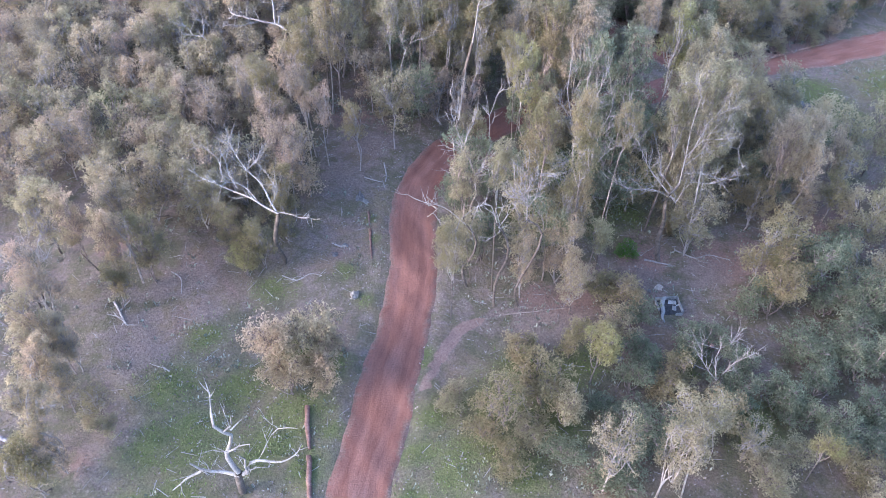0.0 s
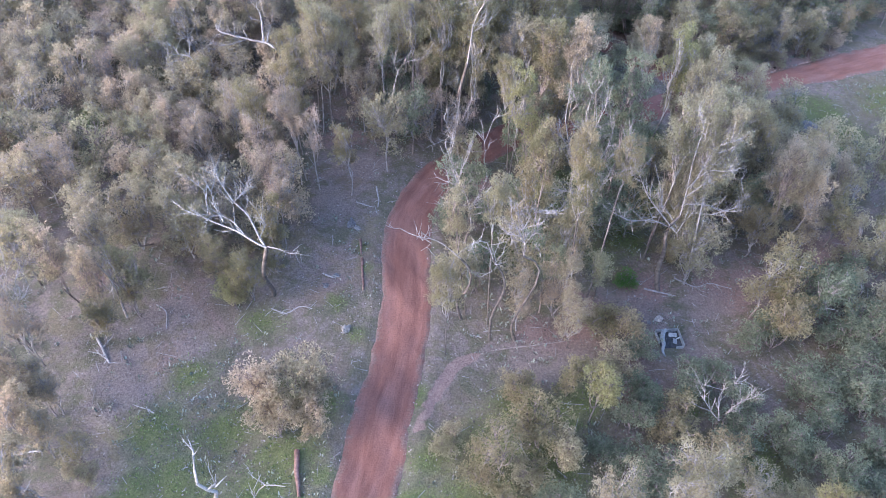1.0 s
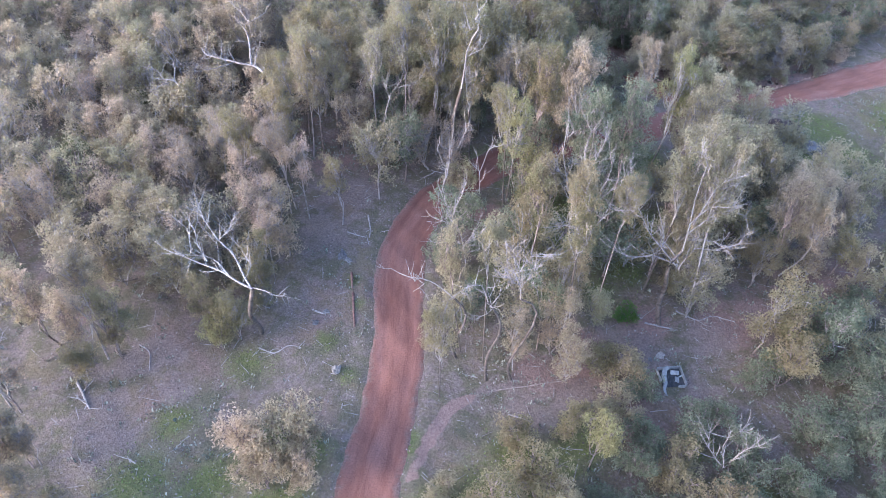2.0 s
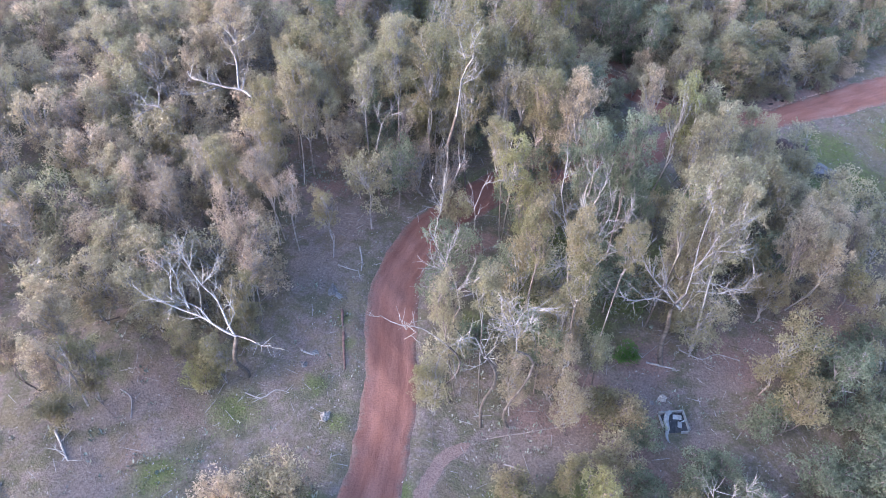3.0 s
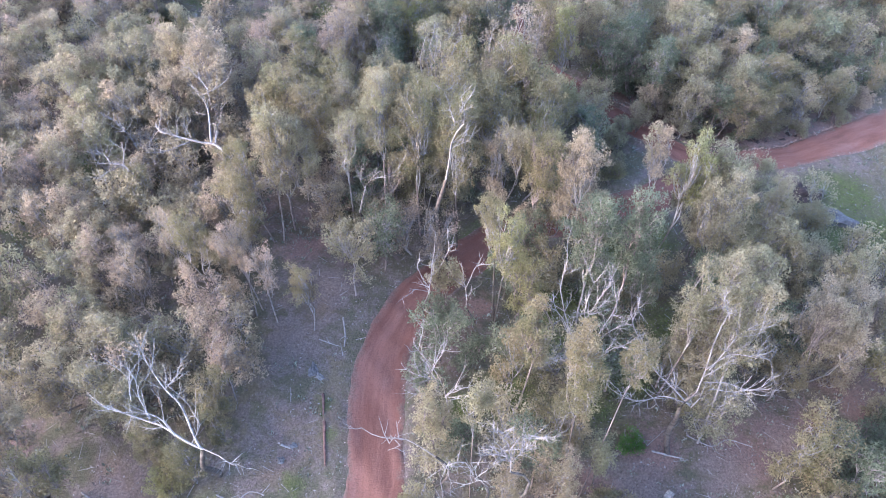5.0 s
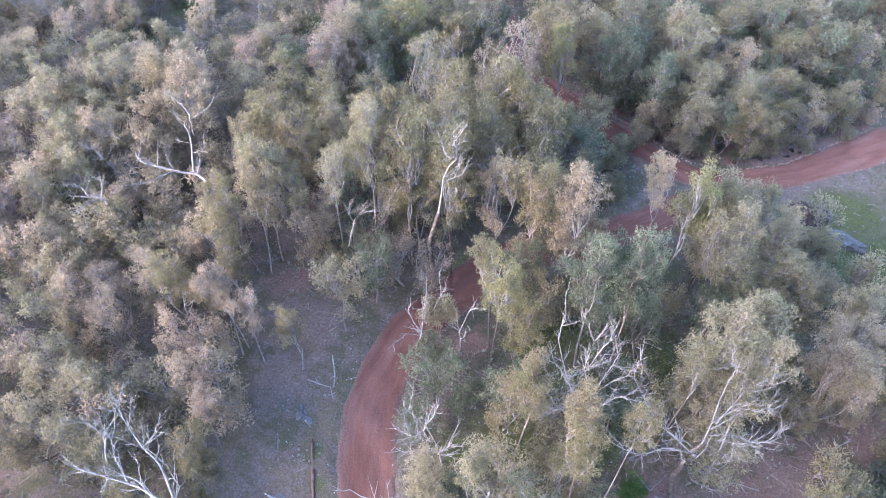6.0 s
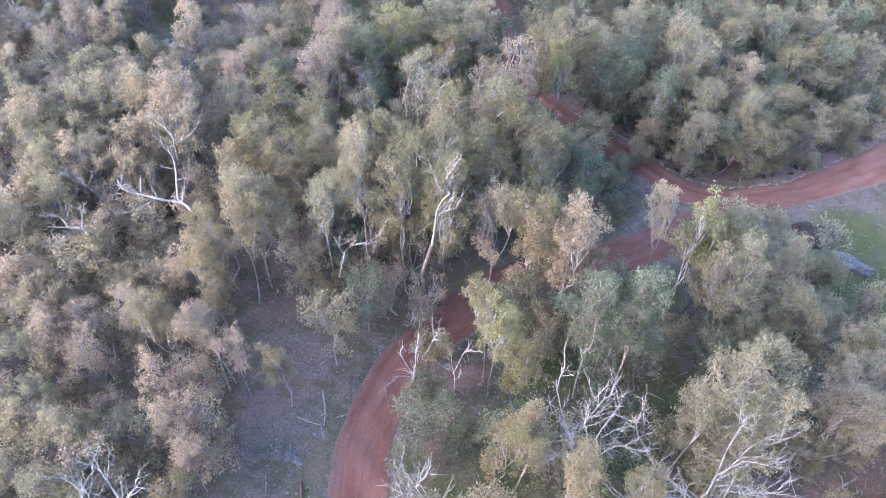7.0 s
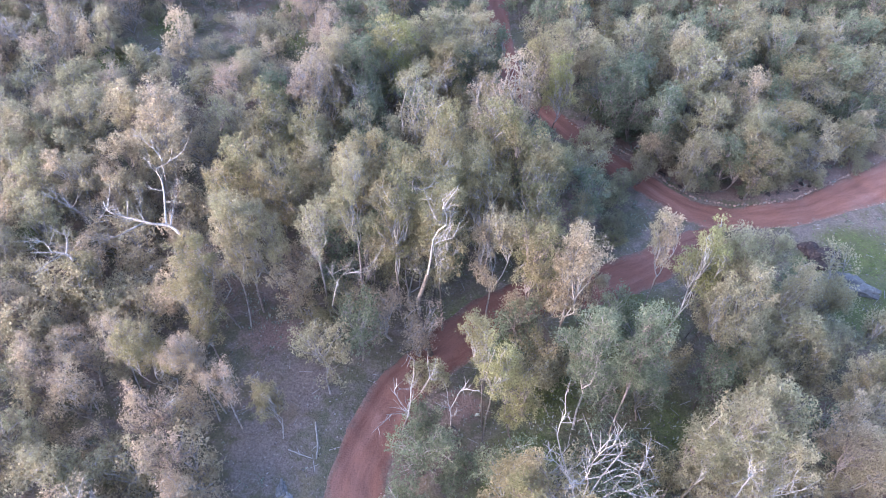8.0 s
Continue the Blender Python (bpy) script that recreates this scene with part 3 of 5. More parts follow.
tree("gum_olive", 4.0, 59.8, 12.1, 2.39)
tree("gum_olive", 6.6, 60.0, 12.4, 2.31)
tree("gum_olive", 9.4, 60.0, 12.1, 2.33)
tree("gum_olive", 2.8, 55.4, 12.7, 2.30)
tree("gum_olive", 5.6, 56.4, 12.1, 2.36)
tree("gum_olive", 8.4, 56.9, 11.4, 2.33)
tree("gum_olive", 10.8, 59.5, 11.1, 1.56)
tree("gum_olive", 0.5, 52.9, 13.3, 1.96)
tree("gum_olive", 3.1, 51.7, 12.8, 1.79)
tree("gum_tan", 6.0, 52.5, 11.2, 1.71)
tree("gum_olive", 8.1, 51.0, 12.1, 1.81)
tree("gum_tan", 10.0, 49.6, 12.8, 1.91)
tree("slim_tan", 12.2, 52.1, 7.5, 1.24)
tree("gum_olive", 9.4, 51.8, 7.0, 1.73)
tree("sparse_grey", 0.9, 54.0, 7.5, 1.91)
tree("sparse_grey", -1.6, 53.3, 7.0, 1.82)
tree("sparse_pink", -0.1, 50.8, 6.0, 1.78)
tree("sparse_pink", 1.6, 49.8, 5.5, 1.68)
tree("sparse_grey", -3.1, 51.8, 5.0, 1.57)
tree("slim_olive", -4.2, 50.3, 4.5, 1.22)
tree("slim_tan", 8.2, 50.5, 6.0, 1.30)
tree("gum_teal", -2.0, 73.3, 7.7, 2.32)
tree("gum_yellow", -0.3, 74.9, 8.6, 2.45)
tree("gum_grey", -4.3, 74.0, 7.7, 2.12)
tree("sparse_pink", -6.7, 70.8, 8.6, 2.12)
tree("gum_olive", 4.1, 73.9, 7.7, 2.03)
tree("gum_grey", 6.7, 77.2, 7.7, 2.55)
tree("sparse_pink", 9.4, 68.1, 10.6, 2.14)
tree("sparse_pink", 7.4, 65.3, 10.5, 1.79)
tree("gum_olive", 11.3, 71.1, 9.7, 1.94)
tree("slim_yellow", 12.3, 69.7, 9.7, 1.41)
tree("gum_pale", 14.7, 75.2, 8.9, 2.27)
tree("gum_grey", 16.0, 73.4, 8.3, 2.24)
tree("gum_teal", 16.8, 72.0, 7.3, 2.44)
tree("gum_grey", 2.2, 77.7, 7.7, 2.22)
tree("gum_grey", 20.4, 77.2, 8.1, 2.46)
tree("gum_grey", 23.6, 76.5, 8.1, 2.68)
tree("gum_teal", 19.3, 73.6, 7.7, 2.27)
tree("gum_grey", 24.2, 71.8, 8.8, 2.53)
tree("gum_olive", 27.6, 75.3, 8.1, 2.43)
tree("gum_tan", 28.2, 70.9, 7.8, 2.01)
tree("gum_grey", 24.3, 68.1, 7.8, 2.45)
tree("gum_teal", 20.8, 68.3, 8.0, 2.03)
tree("gum_olive", 29.3, 67.9, 7.2, 2.47)
tree("gum_teal", 25.1, 65.4, 6.4, 2.61)
tree("gum_olive", 27.3, 64.4, 6.9, 2.28)
tree("gum_grey", 22.4, 64.9, 6.9, 1.88)
tree("gum_olive", 33.0, 72.2, 7.5, 2.38)
tree("gum_grey", 37.6, 76.2, 6.8, 2.62)
tree("gum_grey", 37.4, 80.0, 7.2, 2.60)
tree("gum_grey", 40.5, 75.7, 6.6, 2.28)
tree("slim_grey", 37.6, 70.0, 5.2, 1.85)
tree("slim_tan", 32.4, 66.6, 6.0, 1.65)
tree("gum_olive", 30.3, 65.1, 6.0, 1.42)
tree("gum_grey", 33.5, 77.8, 7.4, 2.30)
tree("gum_grey", 31.1, 80.0, 7.7, 2.34)
tree("gum_teal", 19.5, 70.4, 7.6, 1.99)
tree("gum_grey", 26.4, 66.6, 7.9, 2.01)
tree("bush_grey", 37.6, 70.6, 2.5, 1.36)
tree("bush_grey", 15.5, 67.3, 4.5, 1.79)
tree("bush_grey", 14.2, 66.6, 3.0, 1.26)
tree("bush_tan", 20.5, 67.0, 4.0, 1.80)
tree("bush_grey", 19.0, 65.7, 3.0, 1.26)
tree("bush_grey", 16.8, 63.5, 3.0, 1.63)
tree("bush_olive", 15.6, 59.0, 2.0, 1.36)
tree("slim_yellow", 16.9, 50.7, 12.4, 1.60)
tree("slim_tan", 16.0, 51.7, 12.2, 1.16)
tree("gum_grey", 20.3, 51.5, 11.3, 2.20)
tree("gum_grey", 24.5, 54.5, 8.0, 1.81)
tree("gum_grey", 19.4, 48.0, 12.2, 1.91)
tree("gum_pale", 23.9, 49.5, 9.9, 1.64)
tree("gum_grey", 22.8, 47.8, 8.0, 2.19)
tree("gum_pale", 25.0, 48.2, 7.0, 1.52)
tree("gum_grey", 20.0, 47.5, 7.5, 1.80)
tree("gum_grey", 21.2, 45.8, 6.5, 1.86)
tree("gum_grey", 19.2, 51.2, 10.1, 1.19)
tree("gum_teal", 10.8, 44.7, 13.0, 1.88)
tree("gum_teal", 12.6, 43.8, 13.5, 1.72)
tree("gum_teal", 12.7, 45.4, 7.0, 1.80)
tree("gum_teal", 14.8, 45.3, 7.0, 1.43)
tree("slim_yellow", 5.0, 43.1, 12.8, 1.16)
tree("slim_yellow", 7.0, 44.0, 8.5, 1.42)
tree("slim_olive", 5.3, 44.6, 12.4, 1.00)
tree("slim_tan", 24.7, 40.7, 9.3, 1.37)
tree("gum_grey", 27.8, 45.8, 7.4, 1.54)
tree("slim_tan", 23.8, 41.5, 9.3, 1.25)
tree("gum_olive", -12.5, 46.3, 9.0, 1.41)
tree("sparse_pink", -14.6, 46.5, 8.3, 1.07)
tree("gum_olive", -10.5, 49.0, 9.4, 1.62)
tree("sparse_pink", -9.8, 45.7, 8.5, 1.20)
tree("sparse_pink", -19.2, 46.1, 7.2, 1.73)
tree("sparse_pink", -16.8, 45.1, 7.1, 1.49)
tree("sparse_pink", -8.7, 44.7, 7.6, 1.20)
tree("slim_olive", -6.3, 44.0, 6.4, 1.07)
tree("gum_pale", -19.1, 41.8, 6.3, 1.90)
tree("gum_pale", -16.1, 40.2, 7.0, 2.14)
tree("gum_pale", -19.4, 38.8, 6.2, 1.96)
tree("gum_pale", -16.3, 37.6, 6.9, 1.91)
tree("gum_pale", -14.8, 36.7, 6.0, 1.47)
tree("sparse_pink", -11.1, 40.0, 7.7, 1.44)
tree("sparse_pink", -12.1, 42.7, 8.0, 1.42)
tree("sparse_pink", -10.1, 45.2, 8.5, 1.22)
tree("sparse_pink", -10.4, 39.0, 6.9, 0.98)
tree("gum_olive", -10.9, 37.5, 6.0, 1.27)
tree("slim_olive", -10.3, 36.3, 4.5, 1.05)
tree("gum_olive", -14.0, 34.7, 5.0, 1.23)
tree("gum_olive", -12.0, 33.9, 4.5, 1.37)
tree("bush_yellow", -12.7, 33.1, 3.0, 1.17)
tree("slim_tan", -20.5, 34.8, 7.2, 1.46)
tree("slim_olive", -18.6, 32.8, 6.0, 1.44)
tree("slim_tan", -21.7, 36.0, 7.0, 1.28)
tree("slim_olive", 6.0, 38.0, 13.1, 1.25)
tree("slim_olive", 5.8, 38.7, 8.0, 1.52)
tree("gum_olive", 8.9, 35.3, 14.4, 0.98)
tree("gum_olive", 8.1, 33.0, 14.5, 1.37)
tree("gum_olive", 9.4, 33.3, 14.4, 0.88)
tree("gum_olive", 8.2, 34.5, 8.5, 1.48)
tree("gum_tan", 7.8, 32.5, 7.0, 1.46)
tree("gum_tan", 8.1, 30.8, 5.5, 1.31)
tree("gum_tan", 5.0, 31.9, 5.5, 1.33)
tree("gum_olive", 0.5, 29.9, 8.6, 1.15)
tree("slim_grey", 1.9, 33.2, 10.8, 1.05)
tree("bush_teal", 1.0, 39.5, 3.5, 1.39)
tree("slim_grey", 3.2, 32.4, 12.3, 1.01)
tree("bush_teal", 2.7, 35.1, 4.0, 1.53)
tree("bush_teal", 1.8, 43.9, 4.0, 1.30)
tree("bush_grey", 2.3, 46.5, 4.0, 1.44)
tree("bush_teal", 3.6, 41.2, 3.0, 1.52)
tree("bush_grey", 1.7, 36.9, 3.0, 1.18)
tree("gum_pale", 14.6, 38.9, 14.5, 1.83)
tree("gum_pale", 17.0, 39.4, 14.0, 2.08)
tree("gum_pale", 17.0, 36.6, 14.5, 1.63)
tree("gum_pale", 16.6, 38.8, 9.5, 1.98)
tree("gum_pale", 15.3, 40.4, 9.0, 1.64)
tree("gum_pale", 17.4, 37.2, 6.5, 2.00)
tree("gum_pale", 18.9, 40.7, 12.7, 1.50)
tree("gum_olive", 22.2, 39.6, 5.0, 1.31)
tree("gum_tan", 23.5, 39.7, 10.2, 1.46)
tree("gum_tan", 26.0, 42.0, 9.0, 1.70)
tree("gum_tan", 26.0, 40.7, 4.5, 1.60)
tree("gum_grey", 28.7, 45.6, 8.1, 1.56)
tree("slim_tan", 28.5, 42.9, 7.6, 1.26)
tree("bush_olive", 21.3, 31.0, 4.5, 1.76)
tree("bush_teal", 25.8, 35.3, 3.0, 2.24)
tree("bush_teal", 27.9, 36.6, 3.0, 1.84)
tree("bush_teal", 25.3, 31.4, 3.0, 1.80)
tree("bush_olive", 16.3, 38.7, 2.0, 1.01)
tree("bush_green", 12.6, 36.2, 1.3, 1.05)
tree("bush_tan", -9.4, 25.6, 5.0, 1.92)
tree("bush_tan", -7.3, 26.0, 5.2, 1.93)
tree("bush_tan", -8.6, 24.1, 3.6, 1.75)
tree("bush_tan", -6.9, 24.5, 3.6, 1.47)
tree("sparse_olive", -18.9, 22.5, 2.9, 1.25)
tree("gum_grey", -25.5, 34.9, 7.4, 1.85)
tree("slim_tan", -20.7, 23.0, 6.7, 1.19)
tree("slim_tan", -20.1, 20.5, 6.7, 1.32)
tree("slim_tan", -21.2, 25.2, 5.8, 1.12)
tree("slim_tan", -22.6, 25.8, 6.7, 1.19)
tree("slim_olive", -20.0, 18.1, 4.8, 1.24)
tree("sparse_pink", -23.1, 28.6, 6.0, 1.48)
tree("sparse_pink", -23.9, 29.0, 7.0, 1.33)
tree("slim_tan", -22.0, 24.1, 6.0, 1.37)
tree("sparse_tan", -20.4, 22.7, 5.0, 1.02)
tree("slim_tan", -19.9, 19.3, 4.5, 1.15)
tree("sparse_tan", -20.9, 25.4, 4.0, 0.86)
tree("slim_tan", -22.3, 33.3, 7.4, 1.34)
tree("slim_tan", -20.3, 32.2, 7.0, 1.17)
tree("slim_olive", -20.0, 29.9, 4.5, 1.16)
tree("bush_yellow", 8.7, 25.6, 5.0, 1.43)
tree("sparse_olive", 2.7, 22.6, 5.1, 1.59)
tree("bush_olive", 5.6, 23.8, 4.0, 1.83)
tree("bush_grey", 6.8, 22.5, 3.5, 1.51)
tree("bush_olive", 7.7, 27.3, 3.0, 1.34)
tree("bush_olive", 4.6, 26.6, 2.5, 1.40)
tree("bush_grey", 0.6, 23.8, 1.5, 1.27)
tree("bush_olive", 2.4, 21.7, 1.6, 1.44)
tree("bush_grey", 4.9, 21.7, 1.8, 1.51)
tree("bush_olive", 3.5, 20.1, 1.6, 1.40)
tree("bush_teal", 6.5, 20.4, 2.0, 1.55)
tree("sparse_pale", 12.3, 19.8, 9.1, 1.75)
tree("sparse_pale", 10.9, 18.0, 8.6, 1.57)
tree("sparse_pale", 8.4, 18.7, 7.7, 1.43)
tree("sparse_pale", 12.4, 18.1, 8.2, 1.22)
tree("sparse_grey", 16.4, 20.6, 3.8, 1.31)
tree("bush_yellow", 19.8, 19.6, 4.5, 0.96)
tree("bush_teal", 21.4, 21.7, 3.5, 1.37)
tree("bush_teal", 19.4, 23.8, 3.0, 1.73)
tree("bush_teal", 25.0, 28.8, 3.0, 2.30)
tree("bush_teal", 22.1, 27.5, 3.0, 2.08)
tree("bush_olive", 22.2, 32.8, 4.5, 1.80)
tree("bush_teal", 19.8, 31.3, 3.0, 1.78)
tree("bush_teal", 27.1, 31.2, 4.0, 2.03)
tree("bush_teal", 25.2, 26.3, 4.0, 1.88)
tree("bush_teal", 17.4, 26.3, 2.5, 1.41)
tree("bush_teal", 24.7, 23.3, 3.0, 1.65)
tree("bush_teal", 20.1, 22.9, 2.6, 1.49)
tree("bush_grey", -18.4, 21.3, 1.5, 1.05)


# ---- the closed canopy between the larger trees ----
def open_ground(x, y):
    """Where the bush floor lies open to the sky."""
    open_here = ((y < 38) & (x > -36) & (x < 1)) | ((y < 29) & (x > -24) & (x < 8))
    open_here |= (near_path(MAIN_TRACK, x, y) < np.where(x > 5, 1.5, 1.6)) | (near_path(CROSS_TRACK, x, y) < 1.7)
    for dy in (2.0, 4.0, 5.5):
        open_here |= near_path(CROSS_TRACK, x, y + dy) < 1.2
    for dy in (2.0, 4.0):
        open_here |= (near_path(MAIN_TRACK, x, y + dy) < 1.0) & ((x < 4) | (dy < 3))
    for cx, cy, rx, ry in ((32.1, 51.3, 2.8, 2.8), (-20.4, 80.0, 5.4, 2.3), (34.6, 56.2, 4.7, 5.9), (-17.3, 28.4, 4.3, 7.2), (-6.4, 40.2, 3.2, 9.9), (-6.4, 49.6, 3.9, 2.6), (14.7, 33.7, 4.5, 3.7), (23.5, 37.4, 5.6, 1.7), (15.8, 36.4, 5.7, 3.8), (-19.4, 82.6, 5.0, 3.1), (-11.0, 21.8, 5.1, 3.4), (3.5, 29.9, 4.6, 2.2), (7.7, 43.5, 1.5, 1.6), (15.2, 43.0, 1.8, 2.9), (16.2, 61.6, 2.2, 2.4), (17.3, 76.0, 2.6, 2.8), (-12.1, 86.2, 2.1, 4.8), (17.8, 53.1, 2.4, 1.4)):
        open_here |= ((x - cx) / rx) ** 2 + ((y - cy) / ry) ** 2 < 1
    return open_here


def mesh_arrays(me):
    v = np.empty(len(me.vertices) * 3, np.float32)
    me.vertices.foreach_get("co", v)
    f = np.empty(len(me.loops), np.int32)
    me.loops.foreach_get("vertex_index", f)
    return v.reshape(-1, 3), f.reshape(len(me.polygons), -1)


def far_wood(rows):
    """The small trees of the far wood, which nobody could count."""
    ob = thing("far_undergrowth", 0.0, 80.0, float(land(0.0, 80.0)), "dense grey-green undergrowth of young eucalypts in the far wood", "undergrowth", kind="stuff")
    z0 = float(land(0.0, 80.0))
    leaves, wood = {}, []
    for n, (kind, x, y, h, r) in enumerate(rows):
        style, colour = kind.split("_")
        trunk, limbs = tree_meshes(style, n % VARIANTS[style])
        k, kz, kt = shape_of(style, h, r)
        a = n * 2.4
        turn = np.array([[math.cos(a), -math.sin(a), 0], [math.sin(a), math.cos(a), 0], [0, 0, 1.0]])
        at = np.array([x, y - 80.0, float(land_rough(x, y)) - z0])
        up = np.array([0, 0, h - kz * STYLES[style]["h"]])
        for me, store, lift, zs in [(trunk, wood, up * 0, kt)] + [(m, wood, up, kz) for m, _l in limbs] + [(m, leaves.setdefault(colour, []), up, kz) for _l, m in limbs]:
            v, f = mesh_arrays(me)
            store.append(((v * np.array([k, k, zs]) + lift) @ turn.T + at, f))

    def join(name, store, material):
        shift = np.cumsum([0] + [len(v) for v, _f in store[:-1]])
        part(name, mesh_of(name, np.concatenate([v for v, _f in store]), np.concatenate([f + o for (_v, f), o in zip(store, shift)])), material, ob)

    join("limbs", wood, BARK["brown"])
    for colour, store in leaves.items():
        join("foliage", store, LEAF[colour])


def fill_canopy():
    rng = random.Random(77)
    gen = np.random.default_rng(77)
    xs, ys = gen.uniform(-62, 58, 5200), gen.uniform(14, 108, 5200)
    hull = np.abs(xs - 1) < 25 + 0.42 * (ys - 16)
    ok = hull & ~open_ground(xs, ys)
    chosen = []
    for x, y in zip(xs[ok].tolist(), ys[ok].tolist()):
        r = rng.uniform(1.5, 2.4)
        if any((x - a) ** 2 + (y - b) ** 2 < (0.5 * (r + c)) ** 2 for a, b, c in PLACED):
            continue
        PLACED.append((x, y, r))
        h = rng.uniform(4.0, 7.0)
        if y < 33 and x > 8:
            chosen.append(("bush_" + rng.choice(["teal", "teal", "grey", "olive"]), x, y, rng.uniform(1.6, 3.0), r * 0.9))
        elif x < -5:
            chosen.append((rng.choice(["fill_tan", "fill_tan", "fill_grey", "sparse_pink", "fill_pale", "sparse_tan"]), x, y, h, r))
        elif y > 60 and x > 10:
            chosen.append(("fill_" + rng.choice(["teal", "grey", "teal", "olive"]), x, y, h, r))
        else:
            chosen.append(("fill_" + rng.choice(["grey", "olive", "teal", "teal", "grey"]), x, y, h, r))
    chosen.sort(key=lambda row: row[2] + 0.4 * abs(row[1]))
    near = [row for row in chosen if row[0].startswith("fill")][:270]
    for row in chosen:
        if row in near or not row[0].startswith("fill"):
            tree(*row)
    far_wood([row for row in chosen if row[0].startswith("fill") and row not in near])


fill_canopy()

# low scrub on the bank above the stone edging
_scrub = random.Random(31)
for _x, _y in ((17.2, 72.2), (18.9, 70.9), (20.3, 69.6), (21.8, 67.8), (23.1, 66.2), (24.9, 65.1), (27.5, 64.7), (30.3, 64.9), (33.5, 65.9), (37.4, 67.9), (40.0, 69.0), (19.9, 72.2), (22.8, 69.1), (25.9, 66.4), (31.3, 66.2), (38.4, 69.2), (17.2, 64.7), (15.8, 60.4), (20.1, 67.3)):
    tree("bush_" + _scrub.choice(["teal", "grey", "grey", "tan", "olive"]), _x + _scrub.uniform(-0.5, 0.5), _y + _scrub.uniform(-0.2, 0.7), _scrub.uniform(1.2, 2.3), _scrub.uniform(0.9, 1.5))
for _x, _y in ((-14.2, 80.1), (-12.6, 84.3), (-16.0, 85.7), (-19.3, 85.0), (-22.5, 85.1), (-24.3, 80.7), (-10.9, 81.4), (-17.1, 78.6), (-20.7, 78.3), (-24.2, 81.4)):
    tree("bush_" + _scrub.choice(["teal", "grey", "olive", "pale"]), _x + _scrub.uniform(-0.5, 0.5), _y + _scrub.uniform(-0.5, 0.5), _scrub.uniform(1.2, 2.4), _scrub.uniform(0.8, 1.4))


# ---- dead trees, drawn limb by limb ----
def dead_tree(name, x, y, limbs, label, wood="dead", r0=0.14, seed=1, twigs=2, category="dead tree", depth=0.16, foot=True, thick=0.36):
    """limbs: (radius at the start, points) in world metres; points (x, y, z), or (x, z) that stand about the plane y."""
    rng = np.random.default_rng(seed)
    z0 = float(land_rough(x, y))
    ob = thing(name, x, y, z0, label, category)
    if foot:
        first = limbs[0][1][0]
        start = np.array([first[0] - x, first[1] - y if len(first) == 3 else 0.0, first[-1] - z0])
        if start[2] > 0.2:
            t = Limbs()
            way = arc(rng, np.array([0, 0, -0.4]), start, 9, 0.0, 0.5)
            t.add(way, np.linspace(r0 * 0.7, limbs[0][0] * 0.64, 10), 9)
            # dark bark stands in for the shade on the trunk below the pale limbs
            part("trunk", t.mesh("trunk"), BARK["dark"], ob, "lower trunk with shade painted in as dark bark")
    for r, pts in limbs:
        lim = Limbs()
        p = path_points([(q[0] - x, q[1] - y if len(q) == 3 else 0.0, q[-1] - z0) for q in pts], 0.35)
        n = len(p)
        s = np.linspace(0, 1, n)
        size = float(np.linalg.norm(p[-1] - p[0]))
        p[:, 1] += size * depth * rng.normal(0, 0.6) * s + 0.1 * size * np.sin(s * rng.uniform(3, 7)) * s
        p[:, 0] += 0.035 * size * np.sin(s * rng.uniform(5, 9) + rng.uniform(0, 6)) * s
        p[:, 2] += 0.03 * size * np.sin(s * rng.uniform(5, 9)) * s
        r *= thick
        lim.add(p, np.linspace(r, max(0.016, r * 0.34), n), 8)
        for _ in range(twigs * max(2, n // 3)):
            i = rng.integers(n // 4, n)
            d = unit(rng.normal(0, 0.8, 3) + unit(p[min(i + 1, n - 1)] - p[max(i - 1, 0)]) * 1.1 + np.array([0, 0, 0.3]))
            w, _e = wander(rng, p[i], d, rng.uniform(0.5, 1.7), 6, 0.11, 0.09)
            lim.add(w, np.linspace(max(0.02, r * 0.38), 0.008, 7), 5)
            for k in (2, 4):
                d2 = unit(d + rng.normal(0, 0.6, 3))
                w2, _e = wander(rng, w[k], d2, rng.uniform(0.3, 0.9), 4, 0.12, 0.02)
                lim.add(w2, np.linspace(max(0.014, r * 0.2), 0.006, 5), 4)
        part("limb", lim.mesh("limb"), BARK[wood], ob)
    return ob


dead_tree("dead_snag", -10.4, 18.4, [
    (0.28, [(-10.3, 2.1), (-10.6, 3.3), (-10.4, 4.0), (-9.9, 6.0), (-10.6, 6.8), (-10.4, 8.1)]),
    (0.10, [(-10.4, 4.1), (-9.8, 4.6), (-9.1, 5.5)]),
    (0.08, [(-9.9, 6.0), (-9.3, 6.6)]),
    (0.09, [(-10.4, 4.1), (-11.1, 4.2)]),
    (0.25, [(-10.3, 1.8), (-11.0, 1.8), (-11.7, 2.1), (-12.5, 3.0)]),
    (0.15, [(-12.0, 2.4), (-12.8, 1.6), (-14.0, 0.6)]),
    (0.07, [(-11.7, 2.2), (-11.8, 3.3)]),
    (0.22, [(-10.1, 1.9), (-9.8, 2.4), (-9.7, 3.6)]),
    (0.20, [(-9.9, 2.0), (-9.5, 3.0), (-8.7, 3.6), (-7.3, 4.2)]),
    (0.06, [(-9.1, 3.3), (-8.4, 4.7), (-7.6, 6.3), (-6.7, 7.0)]),
], "bleached white dead tree with crooked bare limbs", "white", 0.3, 4, 1, thick=0.5)
